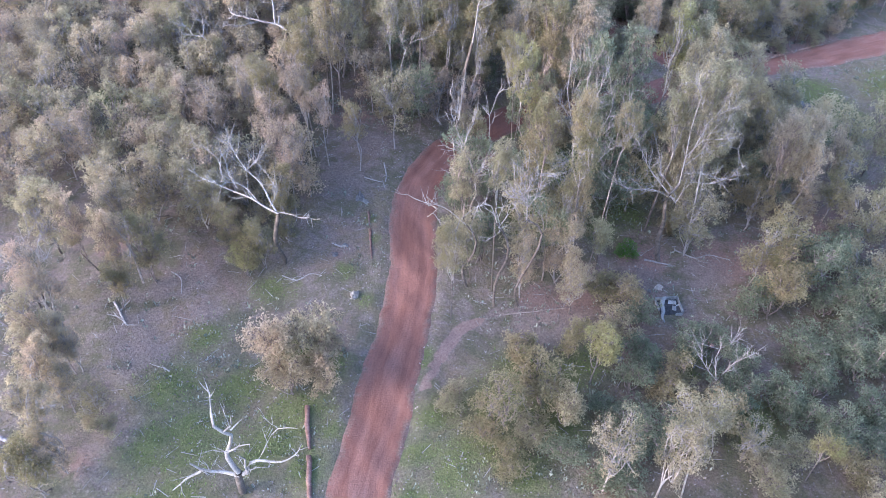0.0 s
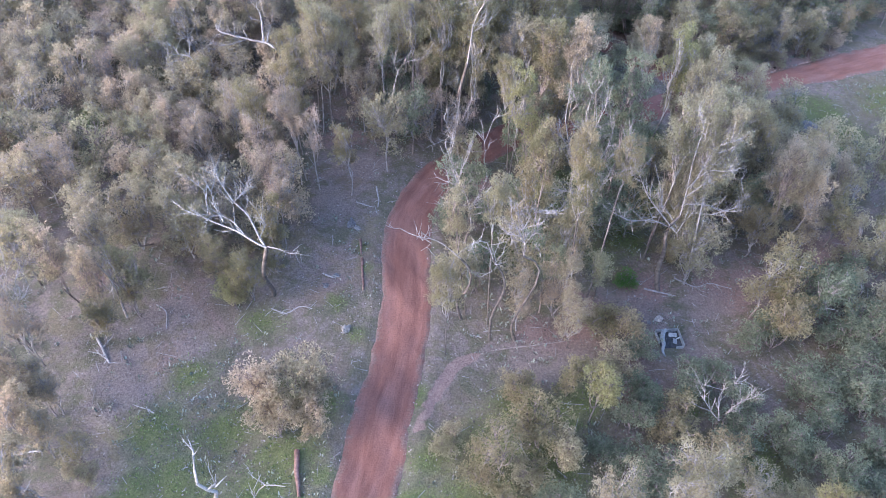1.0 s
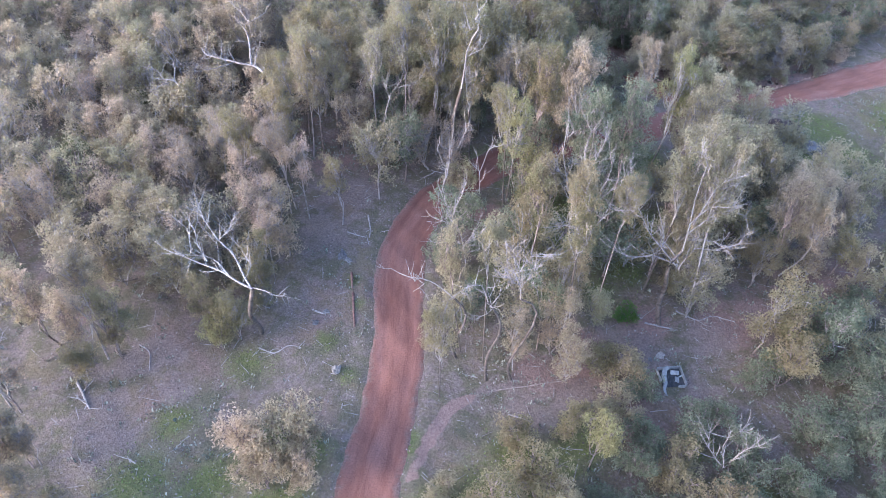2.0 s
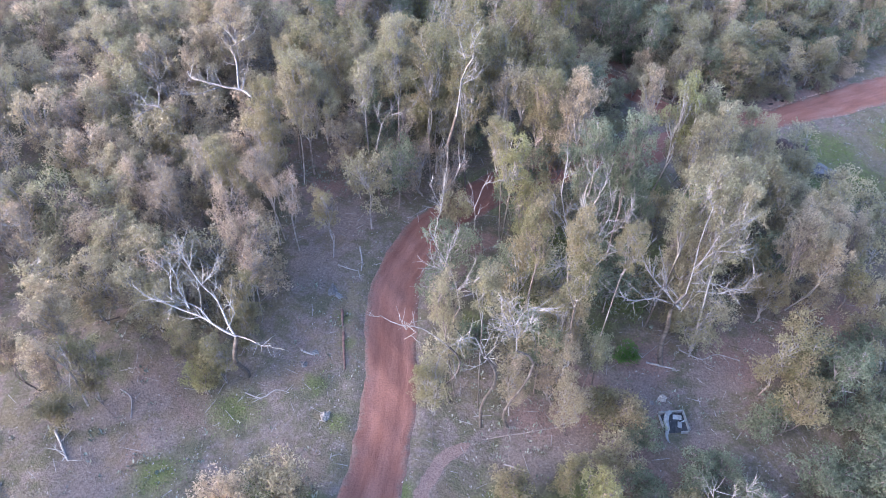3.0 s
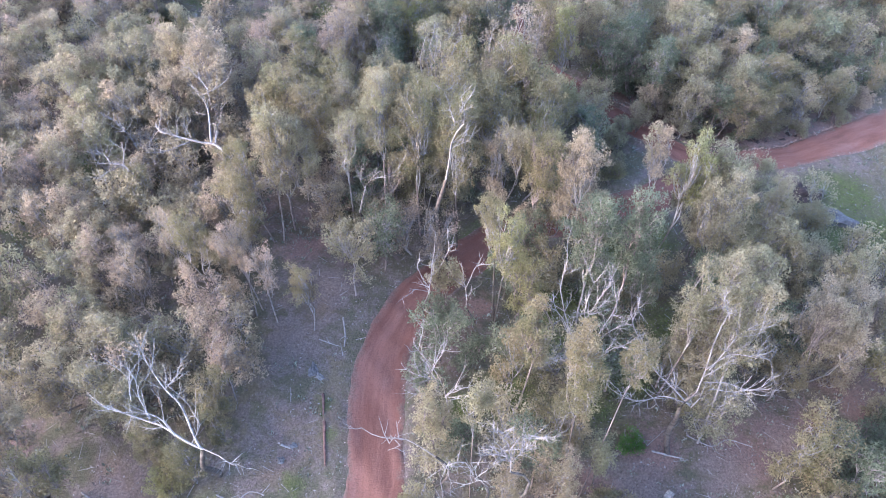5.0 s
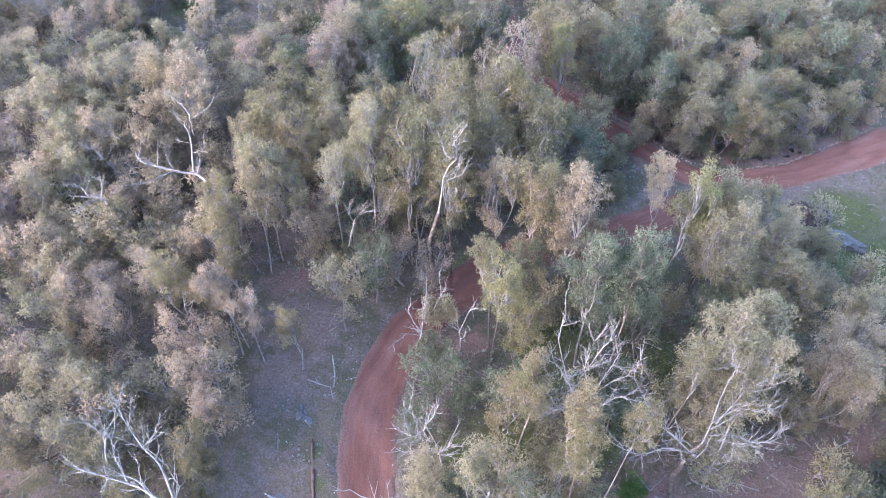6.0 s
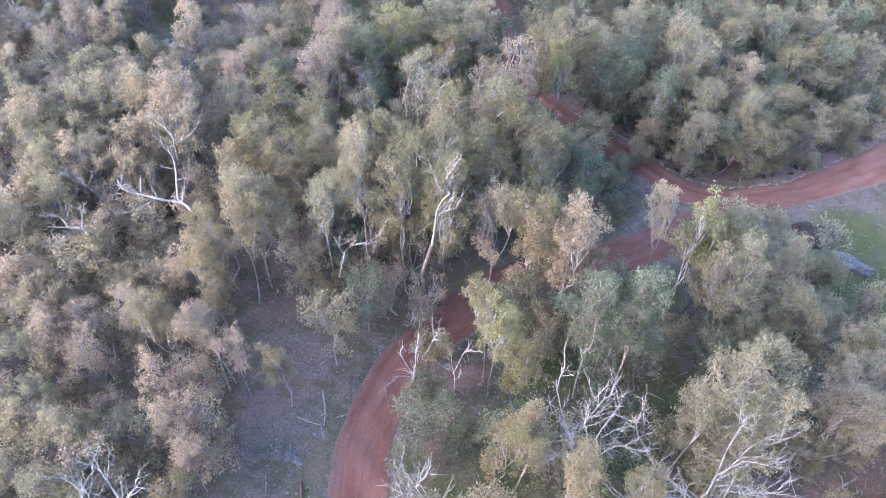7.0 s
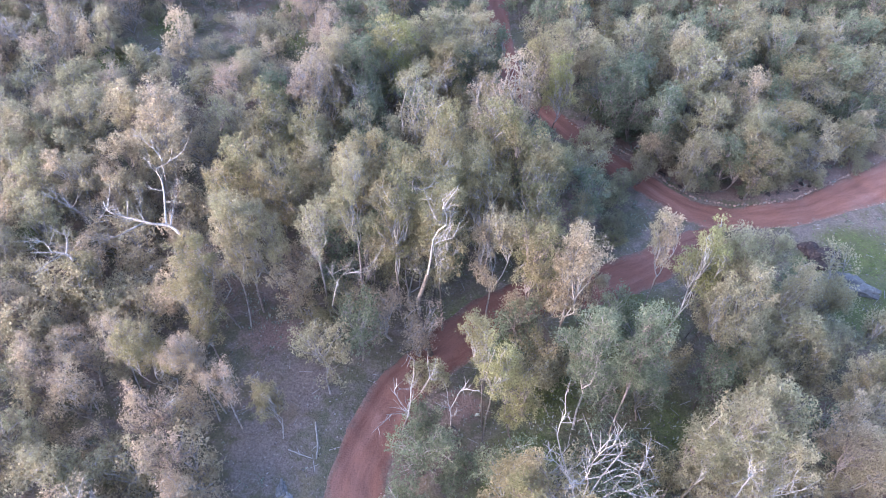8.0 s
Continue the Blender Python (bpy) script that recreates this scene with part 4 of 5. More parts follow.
dead_tree("white_limbed_tree", -10.7, 34.3, [
    (0.19, [(-9.9, 33.1, 6.3), (-11.2, 33.6, 6.7), (-12.5, 34.4, 7.1), (-13.6, 35.2, 7.5), (-14.5, 35.6, 7.8)]),
    (0.18, [(-10.0, 33.1, 6.5), (-11.2, 34.9, 7.0), (-12.1, 35.8, 7.5), (-12.7, 37.0, 8.0), (-13.1, 38.3, 8.5)]),
    (0.10, [(-12.0, 35.7, 7.6), (-11.5, 36.1, 8.0), (-11.2, 36.8, 8.4)]),
    (0.11, [(-12.4, 34.2, 7.4), (-13.0, 35.2, 7.8), (-13.3, 36.1, 8.2)]),
    (0.10, [(-11.1, 33.4, 7.1), (-11.7, 34.1, 7.4), (-12.5, 34.5, 7.7), (-13.6, 35.1, 8.0)]),
    (0.08, [(-9.8, 33.0, 6.5), (-9.0, 32.5, 6.7), (-7.9, 32.0, 7.0)]),
    (0.08, [(-13.4, 35.0, 7.8), (-13.8, 36.1, 8.1), (-14.4, 36.8, 8.5)]),
    (0.08, [(-10.3, 33.1, 6.9), (-9.9, 33.7, 7.5), (-10.4, 34.6, 8.1)]),
], "leaning eucalyptus with bare white forked limbs", "white", 0.22, 9, 3, "tree")
dead_tree("dead_tree", 9.4, 37.7, [
    (0.14, [(9.2, 5.1), (8.5, 7.9), (7.8, 11.3), (7.4, 13.5)]),
    (0.13, [(9.2, 5.2), (9.0, 9.0), (8.4, 12.6), (8.5, 14.3)]),
    (0.12, [(9.3, 5.4), (9.9, 8.5), (10.4, 10.7), (10.0, 13.2)]),
    (0.10, [(9.4, 5.5), (10.7, 7.6), (11.9, 8.5)]),
    (0.08, [(8.6, 8.1), (7.5, 10.4), (7.1, 11.1)]),
    (0.08, [(9.2, 5.0), (8.4, 6.5), (8.0, 6.4)]),
    (0.08, [(9.9, 8.5), (10.9, 9.7), (11.4, 10.8)]),
    (0.07, [(8.7, 9.5), (9.3, 11.3), (9.4, 12.8)]),
], "grey leafless dead tree with many upright forked limbs", "dead", 0.24, 12, 6, thick=0.30)
dead_tree("dead_sapling", 1.3, 42.1, [
    (0.07, [(1.1, 6.7), (1.4, 8.6), (1.5, 11.2)]),
    (0.05, [(1.4, 8.4), (2.3, 10.2)]),
    (0.05, [(1.2, 7.3), (0.5, 8.7)]),
    (0.04, [(1.2, 6.9), (0.4, 7.3)]),
], "small bleached dead tree beside the dirt track", "dead", 0.1, 15, 2)
dead_tree("dead_sapling", 3.5, 42.4, [
    (0.06, [(3.3, 5.0), (3.2, 6.9), (2.6, 8.0)]),
    (0.05, [(3.2, 6.7), (3.7, 8.4), (4.1, 9.0)]),
], "small bleached dead tree beside the dirt track", "dead", 0.08, 17, 2)
dead_tree("dead_tree", 2.2, 35.0, [
    (0.10, [(2.1, 6.1), (1.8, 7.8), (1.2, 10.1), (0.5, 11.6)]),
    (0.06, [(1.3, 9.9), (1.7, 11.6)]),
    (0.06, [(1.8, 7.8), (0.8, 7.8)]),
    (0.06, [(1.9, 7.6), (2.9, 8.7)]),
    (0.05, [(1.6, 8.8), (0.8, 9.7)]),
], "grey leafless tree with fine forked twigs beside the track", "dead", 0.14, 21, 4)
dead_tree("dead_tree", 5.0, 31.0, [
    (0.08, [(4.8, 7.6), (4.6, 9.8), (4.1, 11.4)]),
    (0.06, [(4.6, 9.7), (5.1, 10.9), (5.5, 10.8)]),
    (0.06, [(4.7, 8.7), (4.0, 10.4)]),
    (0.05, [(4.7, 8.4), (5.4, 9.7)]),
    (0.05, [(4.6, 9.1), (3.8, 9.3)]),
], "grey leafless tree with fine forked twigs beside the track", "dead", 0.13, 23, 4)
dead_tree("dead_tree", 1.6, 32.8, [
    (0.09, [(1.4, 5.6), (0.4, 6.5), (-0.8, 7.1), (-2.0, 7.4)]),
    (0.04, [(-0.8, 7.1), (-0.9, 8.0)]),
    (0.04, [(-0.3, 6.9), (-0.9, 6.1)]),
], "dead tree with a bare white limb reaching over the red track", "white", 0.13, 25, 1)
dead_tree("dead_tree", 3.3, 31.0, [
    (0.09, [(3.1, 7.4), (2.7, 8.7), (1.9, 8.8), (1.0, 8.0)]),
    (0.06, [(2.0, 8.8), (1.6, 7.5)]),
    (0.08, [(3.2, 7.0), (3.9, 8.6)]),
    (0.07, [(3.3, 6.8), (3.1, 6.3), (2.5, 5.8)]),
    (0.05, [(3.3, 7.0), (3.0, 8.4)]),
], "dead tree with drooping bleached white limbs", "white", 0.13, 27, 2)
dead_tree("twisted_limbed_tree", -14.9, 57.8, [
    (0.26, [(-12.5, 54.4, 6.9), (-13.2, 55.1, 7.0), (-14.4, 55.1, 7.2), (-15.5, 55.5, 7.4), (-16.3, 56.3, 7.6), (-17.5, 57.6, 7.8)]),
    (0.15, [(-14.8, 55.1, 7.3), (-15.4, 54.4, 7.4), (-15.8, 54.0, 7.5), (-16.4, 53.7, 7.6)]),
    (0.17, [(-13.2, 55.1, 7.0), (-13.3, 56.4, 7.2), (-13.1, 57.0, 7.4)]),
    (0.20, [(-13.5, 55.3, 7.0), (-13.9, 57.1, 7.5), (-14.1, 58.8, 8.1), (-14.2, 59.4, 8.7), (-12.9, 60.2, 9.2)]),
    (0.12, [(-14.2, 59.4, 8.4), (-15.0, 60.2, 9.0), (-15.6, 60.7, 9.5)]),
    (0.15, [(-12.6, 54.5, 6.9), (-12.1, 54.2, 6.5), (-12.2, 53.5, 6.3)]),
], "eucalyptus with thick twisted pale limbs under its crown", "pale", 0.3, 31, 2, "tree")
dead_tree("crooked_limbed_tree", -21.3, 56.2, [
    (0.17, [(-18.4, 52.6, 6.9), (-18.8, 52.9, 7.1), (-19.7, 52.9, 7.3), (-20.6, 52.9, 7.6)]),
    (0.12, [(-18.8, 52.9, 7.1), (-18.8, 53.6, 7.6), (-18.9, 53.9, 8.1)]),
    (0.12, [(-19.5, 52.9, 7.3), (-20.0, 53.5, 7.7), (-20.4, 53.7, 8.0)]),
    (0.10, [(-19.2, 53.1, 6.9), (-19.7, 52.1, 7.2), (-20.1, 51.6, 7.4)]),
], "eucalyptus with crooked bare pale limbs under its crown", "pale", 0.2, 33, 2, "tree")
dead_tree("fan_limbed_tree", 15.1, 35.8, [
    (0.12, [(14.9, 6.2), (14.9, 9.9), (14.8, 12.3), (14.5, 13.7)]),
    (0.10, [(15.0, 8.3), (15.8, 10.8), (16.4, 11.6)]),
    (0.09, [(14.9, 7.7), (16.5, 9.0), (17.9, 8.7)]),
    (0.08, [(15.0, 7.1), (18.0, 7.0)]),
    (0.12, [(14.9, 4.8), (13.0, 7.1), (11.5, 9.7), (10.8, 11.3)]),
    (0.10, [(14.9, 5.2), (13.1, 8.1), (12.3, 10.8)]),
    (0.09, [(14.8, 8.3), (15.7, 9.6), (17.1, 10.1)]),
    (0.10, [(14.9, 5.0), (12.6, 6.0), (10.5, 6.7)]),
    (0.09, [(15.0, 4.6), (15.6, 6.2), (17.1, 6.4)]),
], "eucalyptus with a fan of bare grey limbs through its crown", "dead", 0.26, 35, 4, "tree")
dead_tree("leaning_tree", -19.2, 32.1, [
    (0.20, [(-19.2, 1.3), (-19.3, 3.3), (-19.6, 5.8), (-19.9, 7.5)]),
    (0.08, [(-19.4, 3.7), (-18.5, 5.8)]),
], "leaning pale tree trunk at the edge of the clearing", "pale", 0.24, 37, 2, "tree", foot=False)
dead_tree("bare_trunk_tree", -9.2, 51.9, [
    (0.16, [(-9.2, 0.4), (-8.9, 3.4), (-8.7, 6.1), (-9.2, 8.2)]),
    (0.08, [(-8.7, 5.5), (-8.1, 7.8)]),
], "tall straight pale eucalyptus trunk above bare earth", "pale", 0.2, 39, 1, "tree", foot=False)
dead_tree("white_forked_tree", 2.4, 50.0, [
    (0.18, [(2.3, 8.2), (2.7, 11.1), (3.1, 13.4), (3.3, 15.2)]),
    (0.09, [(2.5, 10.6), (3.6, 11.4)]),
    (0.11, [(2.8, 12.7), (2.2, 15.0)]),
    (0.09, [(3.1, 13.4), (4.1, 15.2)]),
], "tall eucalyptus with a pale forked trunk", "pale", 0.26, 41, 2, "tree")
dead_tree("curved_limbed_tree", -3.2, 50.0, [
    (0.10, [(-3.3, 5.4), (-2.7, 7.5), (-1.6, 8.6), (-0.6, 8.5)]),
    (0.07, [(-2.7, 7.3), (-3.3, 9.0)]),
], "eucalyptus with a bare arching pale limb", "pale", 0.15, 43, 2, "tree")
for _x, _y, _h, _s in ((-30.4, 77.7, 7.2, 51), (-32.5, 78.0, 6.3, 52), (-26.7, 81.0, 5.4, 53), (-3.2, 70.6, 7.2, 54), (-24.4, 30.2, 5.9, 55), (-22.2, 25.1, 5.4, 56), (15.8, 24.9, 4.6, 57), (-19.7, 57.6, 6.8, 58), (3.2, 69.9, 7.6, 59), (37.6, 77.4, 6.3, 60), (24.8, 72.1, 6.8, 61), (-24.9, 30.4, 6.0, 62)):
    _z = float(land_rough(_x, _y))
    _r = random.Random(_s)
    _b = _z + _h * 0.35
    dead_tree("dead_tree", _x, _y, [(0.07, [(_x, _b), (_x + _r.uniform(-0.4, 0.4), _z + 0.7 * _h), (_x + _r.uniform(-0.7, 0.7), _z + _h)]), (0.055, [(_x, _b), (_x + _r.uniform(0.5, 1.0), _z + 0.6 * _h), (_x + _r.uniform(0.8, 1.9), _z + 0.8 * _h)]), (0.055, [(_x, _b), (_x - _r.uniform(0.5, 1.0), _z + 0.62 * _h), (_x - _r.uniform(0.8, 1.9), _z + 0.84 * _h)])],
              "thin bleached dead tree standing among the eucalypts", "dead", 0.1, _s, 5, "dead tree", 0.4)


# ---- stones, logs and the ruined trough ----
def rock_mesh(name, seed, rx, ry, rz, rough=0.46, cuts=3):
    bm = bmesh.new()
    bmesh.ops.create_icosphere(bm, subdivisions=cuts, radius=1.0)
    rng = random.Random(seed)
    o = Vector((rng.uniform(0, 50), rng.uniform(0, 50), rng.uniform(0, 50)))
    for v in bm.verts:
        k = 1 + rough * noise.noise(v.co * 1.3 + o) * 1.6 + rough * 0.7 * noise.noise(v.co * 3.1 + o) + rough * 0.35 * noise.noise(v.co * 7.0 + o)
        c = v.co * k
        c.z = max(c.z, -0.45)
        v.co = Vector((c.x * rx, c.y * ry, c.z * rz))
    me = bpy.data.meshes.new(name)
    bm.to_mesh(me)
    bm.free()
    return me


def rock(x, y, rx, ry, rz, material, label, seed, name="boulder", group=""):
    me = rock_mesh(name, seed, rx, ry, rz)
    ob = new(name, me)
    me.materials.append(material)
    ob.matrix_world = pose(x, y, float(land_rough(x, y)) + rz * 0.3, 0, 0, (seed * 47) % 360)
    return tagged(ob, label, "rock", group)


rock(-5.68, 31.64, 0.32, 0.26, 0.24, PALE_ROCK, "pale whitish boulder on grass beside the track", 1)
rock(-6.05, 41.03, 0.45, 0.28, 0.1, ROCK, "flat pale grey stone slab beside the track", 2)
rock(-5.61, 40.59, 0.3, 0.18, 0.09, ROCK, "flat pale grey stone slab beside the track", 3)
rock(14.49, 33.35, 0.24, 0.22, 0.2, PALE_ROCK, "rounded pale boulder beside the ruined trough", 4)
rock(13.77, 32.98, 0.13, 0.12, 0.1, ROCK, "small pale stone near the ruined trough", 5)
rock(19.1, 39.3, 0.26, 0.2, 0.42, ROCK_DARK, "upright dark stone stump on bare ground", 6)
rock(-7.3, 35.2, 0.22, 0.17, 0.12, ROCK, "small grey stone in the grass", 7)
rock(-6.7, 36.1, 0.18, 0.16, 0.12, ROCK, "small grey stone in the grass", 8)
rock(32.54, 55.97, 0.7, 1.7, 0.5, ROCK, "large smooth grey granite outcrop on grass", 9, "granite_outcrop")
rock(31.27, 58.27, 0.9, 1.2, 0.6, CLOD, "dark brown crumbling earth mound beside the granite", 10, "earth_mound")
rock(30.74, 59.21, 0.75, 0.6, 0.4, CLOD, "dark brown crumbling earth mound beside the granite", 11, "earth_mound")
rock(17.0, 28.9, 0.3, 0.2, 0.15, ROCK_RED, "small reddish stone on bare earth", 13)
rock(-22.6, 27.3, 0.3, 0.22, 0.16, ROCK, "pale stone under leaning trees", 14)
rock(10.4, 27.5, 0.6, 0.3, 0.06, ROCK, "flat pale stone in the litter", 15)
for _i in range(12):
    _r = random.Random(70 + _i)
    rock(-19.3 - _i * 0.36 + _r.uniform(-0.3, 0.3), 80.7 + _i * 0.08 + _r.uniform(-0.6, 0.6), _r.uniform(0.25, 0.6), _r.uniform(0.2, 0.45), _r.uniform(0.14, 0.3), PALE_ROCK, "pale boulder in a rocky clearing", 80 + _i, "boulder", "rocks of the far clearing")


def build_trough(x, y):
    z = float(land_rough(x, y))
    ob = thing("ruined_trough", x, y, z, "broken concrete trough with fallen slabs and dark inside", "trough", turn=4)

    def block(name, cx, cy, cz, sx, sy, sz, rx=0, ry=0, rz=0, mat=CONCRETE, label="", seed=0):
        bm = bmesh.new()
        bmesh.ops.create_cube(bm, size=1.0)
        bmesh.ops.scale(bm, vec=(sx, sy, sz), verts=bm.verts)
        bmesh.ops.bevel(bm, geom=list(bm.edges), offset=0.02, segments=2, affect="EDGES")
        r = random.Random(seed)
        for v in bm.verts:
            v.co += Vector((r.uniform(-1, 1), r.uniform(-1, 1), r.uniform(-1, 1))) * 0.008
        bm.transform(pose(cx, cy, cz, rx, ry, rz))
        me = bpy.data.meshes.new(name)
        bm.to_mesh(me)
        bm.free()
        me.transform(Matrix.Scale(0.76, 4))
        return part(name, me, mat, ob, label)

    block("wall", 0.0, 0.95, 0.16, 2.0, 0.1, 0.5, seed=1)
    block("wall", 0.95, 0.05, 0.17, 0.1, 1.66, 0.5, seed=2)
    block("wall", -0.98, 0.3, 0.1, 0.12, 1.1, 0.4, rz=3, seed=3)
    block("wall", 0.6, -0.80, 0.08, 0.56, 0.1, 0.3, seed=4)
    block("slab", 0.36, 0.46, 0.22, 0.66, 0.38, 0.07, 9, -6, -16, seed=5)
    block("slab", 0.36, -0.2, 0.2, 0.34, 0.56, 0.07, -8, 10, -20, seed=6)
    block("bar", 0.75, 0.05, 0.3, 0.42, 0.09, 0.07, 0, -14, 12, seed=7)
    block("floor", 0.0, 0.1, 0.07, 1.9, 1.75, 0.06, mat=PIT_DARK, label="very dark trough floor", seed=8)
    # a bent strip of sheet that sags over the open side
    p = path_points([(-0.05, 0.9, 0.42), (-0.35, 0.75, 0.4), (-0.62, 0.2, 0.34), (-0.7, -0.5, 0.3), (-0.9, -1.0, 0.16), (-0.85, -1.7, 0.06)], 0.12)
    tang = np.gradient(p, axis=0)
    side = np.stack([tang[:, 1], -tang[:, 0], 0 * tang[:, 0]], 1)
    side /= np.linalg.norm(side, axis=1)[:, None]
    w = np.interp(np.linspace(0, 1, len(p)), [0, 0.3, 0.6, 1], [0.16, 0.2, 0.15, 0.06])[:, None]
    s = np.linspace(-1, 1, 5)
    rows = [p + side * w * k + np.array([0, 0, 0.05 * (1 - k * k)]) for k in s]
    V = np.stack(rows, 1).reshape(-1, 3) * 0.76
    V = np.concatenate([V, V - np.array([0, 0, 0.03])])
    m, N = 5, len(p)
    i = (np.arange(N - 1)[:, None] * m + np.arange(m - 1)[None, :]).ravel()
    f = np.stack([i, i + 1, i + m + 1, i + m], 1)
    part("cover_strip", mesh_of("cover_strip", V, np.concatenate([f, f[:, ::-1] + N * m]), None, True), CONCRETE, ob, "sagging grey-green strip of sheet")


build_trough(14.87, 31.67)


def log(points, r, label, wood="brown", name="fallen_log", seed=0, group="", twigs=0, lift=0.6):
    """A fallen limb that lies on the ground along (x, y) points."""
    rng = np.random.default_rng(900 + seed)
    p2 = path_points(points, 0.3)
    x0, y0 = p2[0]
    z0 = float(land_rough(x0, y0))
    p = np.stack([p2[:, 0] - x0, p2[:, 1] - y0, land_rough(p2[:, 0], p2[:, 1]) - z0 + r * lift], 1)
    ob = thing(name, x0, y0, z0, label, "log" if r > 0.1 else "branch", group)
    n = len(p)
    lim = Limbs()
    lim.add(p + rng.normal(0, r * 0.12, (n, 3)), np.linspace(r, r * 0.6, n) * rng.uniform(0.88, 1.1, n), 9 if r > 0.1 else 6)
    part("stem", lim.mesh("stem"), BARK[wood], ob)
    for k in range(twigs):
        tw = Limbs()
        i = rng.integers(n // 4, n)
        a = rng.uniform(0, 6.28)
        w, _e = wander(rng, p[i], np.array([math.cos(a), math.sin(a), 0.15]), rng.uniform(0.5, 1.3), 4, 0.2, 0.0)
        tw.add(w, np.linspace(r * 0.5, 0.01, 5), 5)
        part("twig", tw.mesh("twig"), BARK[wood], ob)
    return ob


log([(-7.67, 23.30), (-7.51, 21.90), (-7.27, 20.73)], 0.16, "long reddish-brown fallen log on grass beside the track", "red", seed=31)
log([(-7.25, 20.33), (-7.04, 18.78), (-6.81, 16.97)], 0.16, "long reddish-brown fallen log on grass beside the track", "red", seed=1)
log([(-5.31, 39.34), (-5.20, 38.69), (-5.14, 37.92)], 0.1, "long reddish-brown fallen log on grass beside the track", "red", seed=2)
log([(-5.07, 37.52), (-4.93, 36.10), (-4.80, 34.80)], 0.1, "long reddish-brown fallen log on grass beside the track", "red", seed=32)
log([(-23.78, 20.97), (-22.28, 20.54), (-20.33, 20.03)], 0.13, "grey fallen trunk lying under leaning trees", "dead", seed=3, twigs=4)
log([(-22.55, 22.78), (-21.28, 23.06)], 0.09, "grey fallen trunk lying under leaning trees", "dead", seed=4, twigs=2)
log([(14.10, 36.04), (15.90, 35.55)], 0.07, "pale stick lying on bare ground", "dead", "fallen_branch", 5)
log([(-4.49, 44.98), (-4.25, 43.61), (-4.28, 42.71)], 0.06, "pale forked branch lying on leaf litter", "white", "fallen_branch", 6, twigs=2)
log([(-5.90, 43.36), (-4.53, 42.79)], 0.05, "pale forked branch lying on leaf litter", "white", "fallen_branch", 7, twigs=1)
log([(-7.43, 36.14), (-6.86, 35.93)], 0.08, "short bleached piece of wood in the grass", "white", "fallen_branch", 8)
log([(-17.86, 33.46), (-17.11, 32.90), (-16.72, 31.50)], 0.05, "thin pale stick on the clearing floor", "dead", "fallen_branch", 9)
log([(-10.56, 33.25), (-9.57, 32.86), (-8.79, 33.39), (-7.96, 33.15)], 0.045, "bleached fallen branch below the white-limbed tree", "white", "fallen_branch", 10, twigs=4)
log([(-20.73, 30.74), (-19.37, 28.83)], 0.09, "bleached fallen branch at the clearing edge", "dead", "fallen_branch", 11, twigs=5)
log([(16.41, 37.03), (17.77, 36.39), (19.01, 36.89), (20.35, 36.42)], 0.05, "bleached fallen limb on bare ground", "dead", "fallen_branch", 12, twigs=4)
log([(13.27, 37.54), (13.92, 36.39)], 0.05, "bleached fallen branch beside a green bush", "white", "fallen_branch", 13, twigs=3)
log([(25.00, 38.59), (27.01, 39.58)], 0.08, "bleached fallen branch on bare earth", "dead", "fallen_branch", 14, twigs=4)
log([(4.50, 28.93), (5.87, 28.38)], 0.05, "pale stick lying on leaf litter", "dead", "fallen_branch", 15, twigs=2)
log([(-16.32, 25.76), (-15.93, 25.51)], 0.06, "short bleached piece of wood in the grass", "white", "fallen_branch", 16, twigs=1)
log([(19.91, 70.27), (22.58, 68.80), (24.30, 66.94)], 0.14, "leaning grey fallen trunk behind the track bend", "dead", seed=17, twigs=3)
log([(3.34, 30.34), (8.47, 31.39)], 0.05, "thin dry branch on bare earth", "brown", "fallen_branch", 18, twigs=4)


# kerb of stones along the outer side of the bend
KERB = [(14.44, 73.60), (16.29, 71.28), (18.01, 70.03), (19.42, 68.67), (20.93, 66.88), (22.18, 65.28), (23.99, 64.23), (26.62, 63.78), (29.44, 63.96), (32.61, 65.03), (36.47, 67.03), (39.10, 68.11)]
kerb = thing("stone_edging", 26.6, 63.8, float(land(26.6, 63.8)), "row of small reddish stones edging the dirt track", "stone edging")
_kp = path_points(KERB, 0.21)
STONES = [rock_mesh("stone", 300 + i, 0.2, 0.15, 0.13, 0.3, 1) for i in range(6)]
_rr = random.Random(5)
for _i, (_x, _y) in enumerate(_kp):
    if _rr.random() < 0.1:
        continue
    _s = part("stone", STONES[_i % 6], ROCK_RED if _rr.random() < 0.75 else PALE_ROCK, kerb)
    _x += _rr.uniform(-0.09, 0.09)
    _y += _rr.uniform(-0.09, 0.09)
    _k = _rr.uniform(0.38, 0.72)
    _s.matrix_world = pose(_x, _y, float(land_rough(_x, _y)) + 0.05, 0, 0, _rr.uniform(0, 360)) @ Matrix.Diagonal((_k, _k, _k, 1))
for _i in range(16):
    _r = random.Random(500 + _i)
    _t = _r.uniform(0.35, 0.95)
    _x, _y = _kp[int(_t * (len(_kp) - 1))]
    rock(_x + _r.uniform(-0.3, 0.3), _y + _r.uniform(0.5, 1.4), _r.uniform(0.12, 0.3), _r.uniform(0.1, 0.22), _r.uniform(0.06, 0.16), CLOD, "dark brown clod on the bank above the track", 520 + _i, "earth_clod", "clods on the track bank")


# ---- ground cover ----
def scatter(n, seed, keep, xr=(-50, 52), yr=(8, 96)):
    rng = np.random.default_rng(seed)
    x = rng.uniform(*xr, n)
    y = rng.uniform(*yr, n)
    ok = keep(x, y, rng)
    return x[ok], y[ok], rng


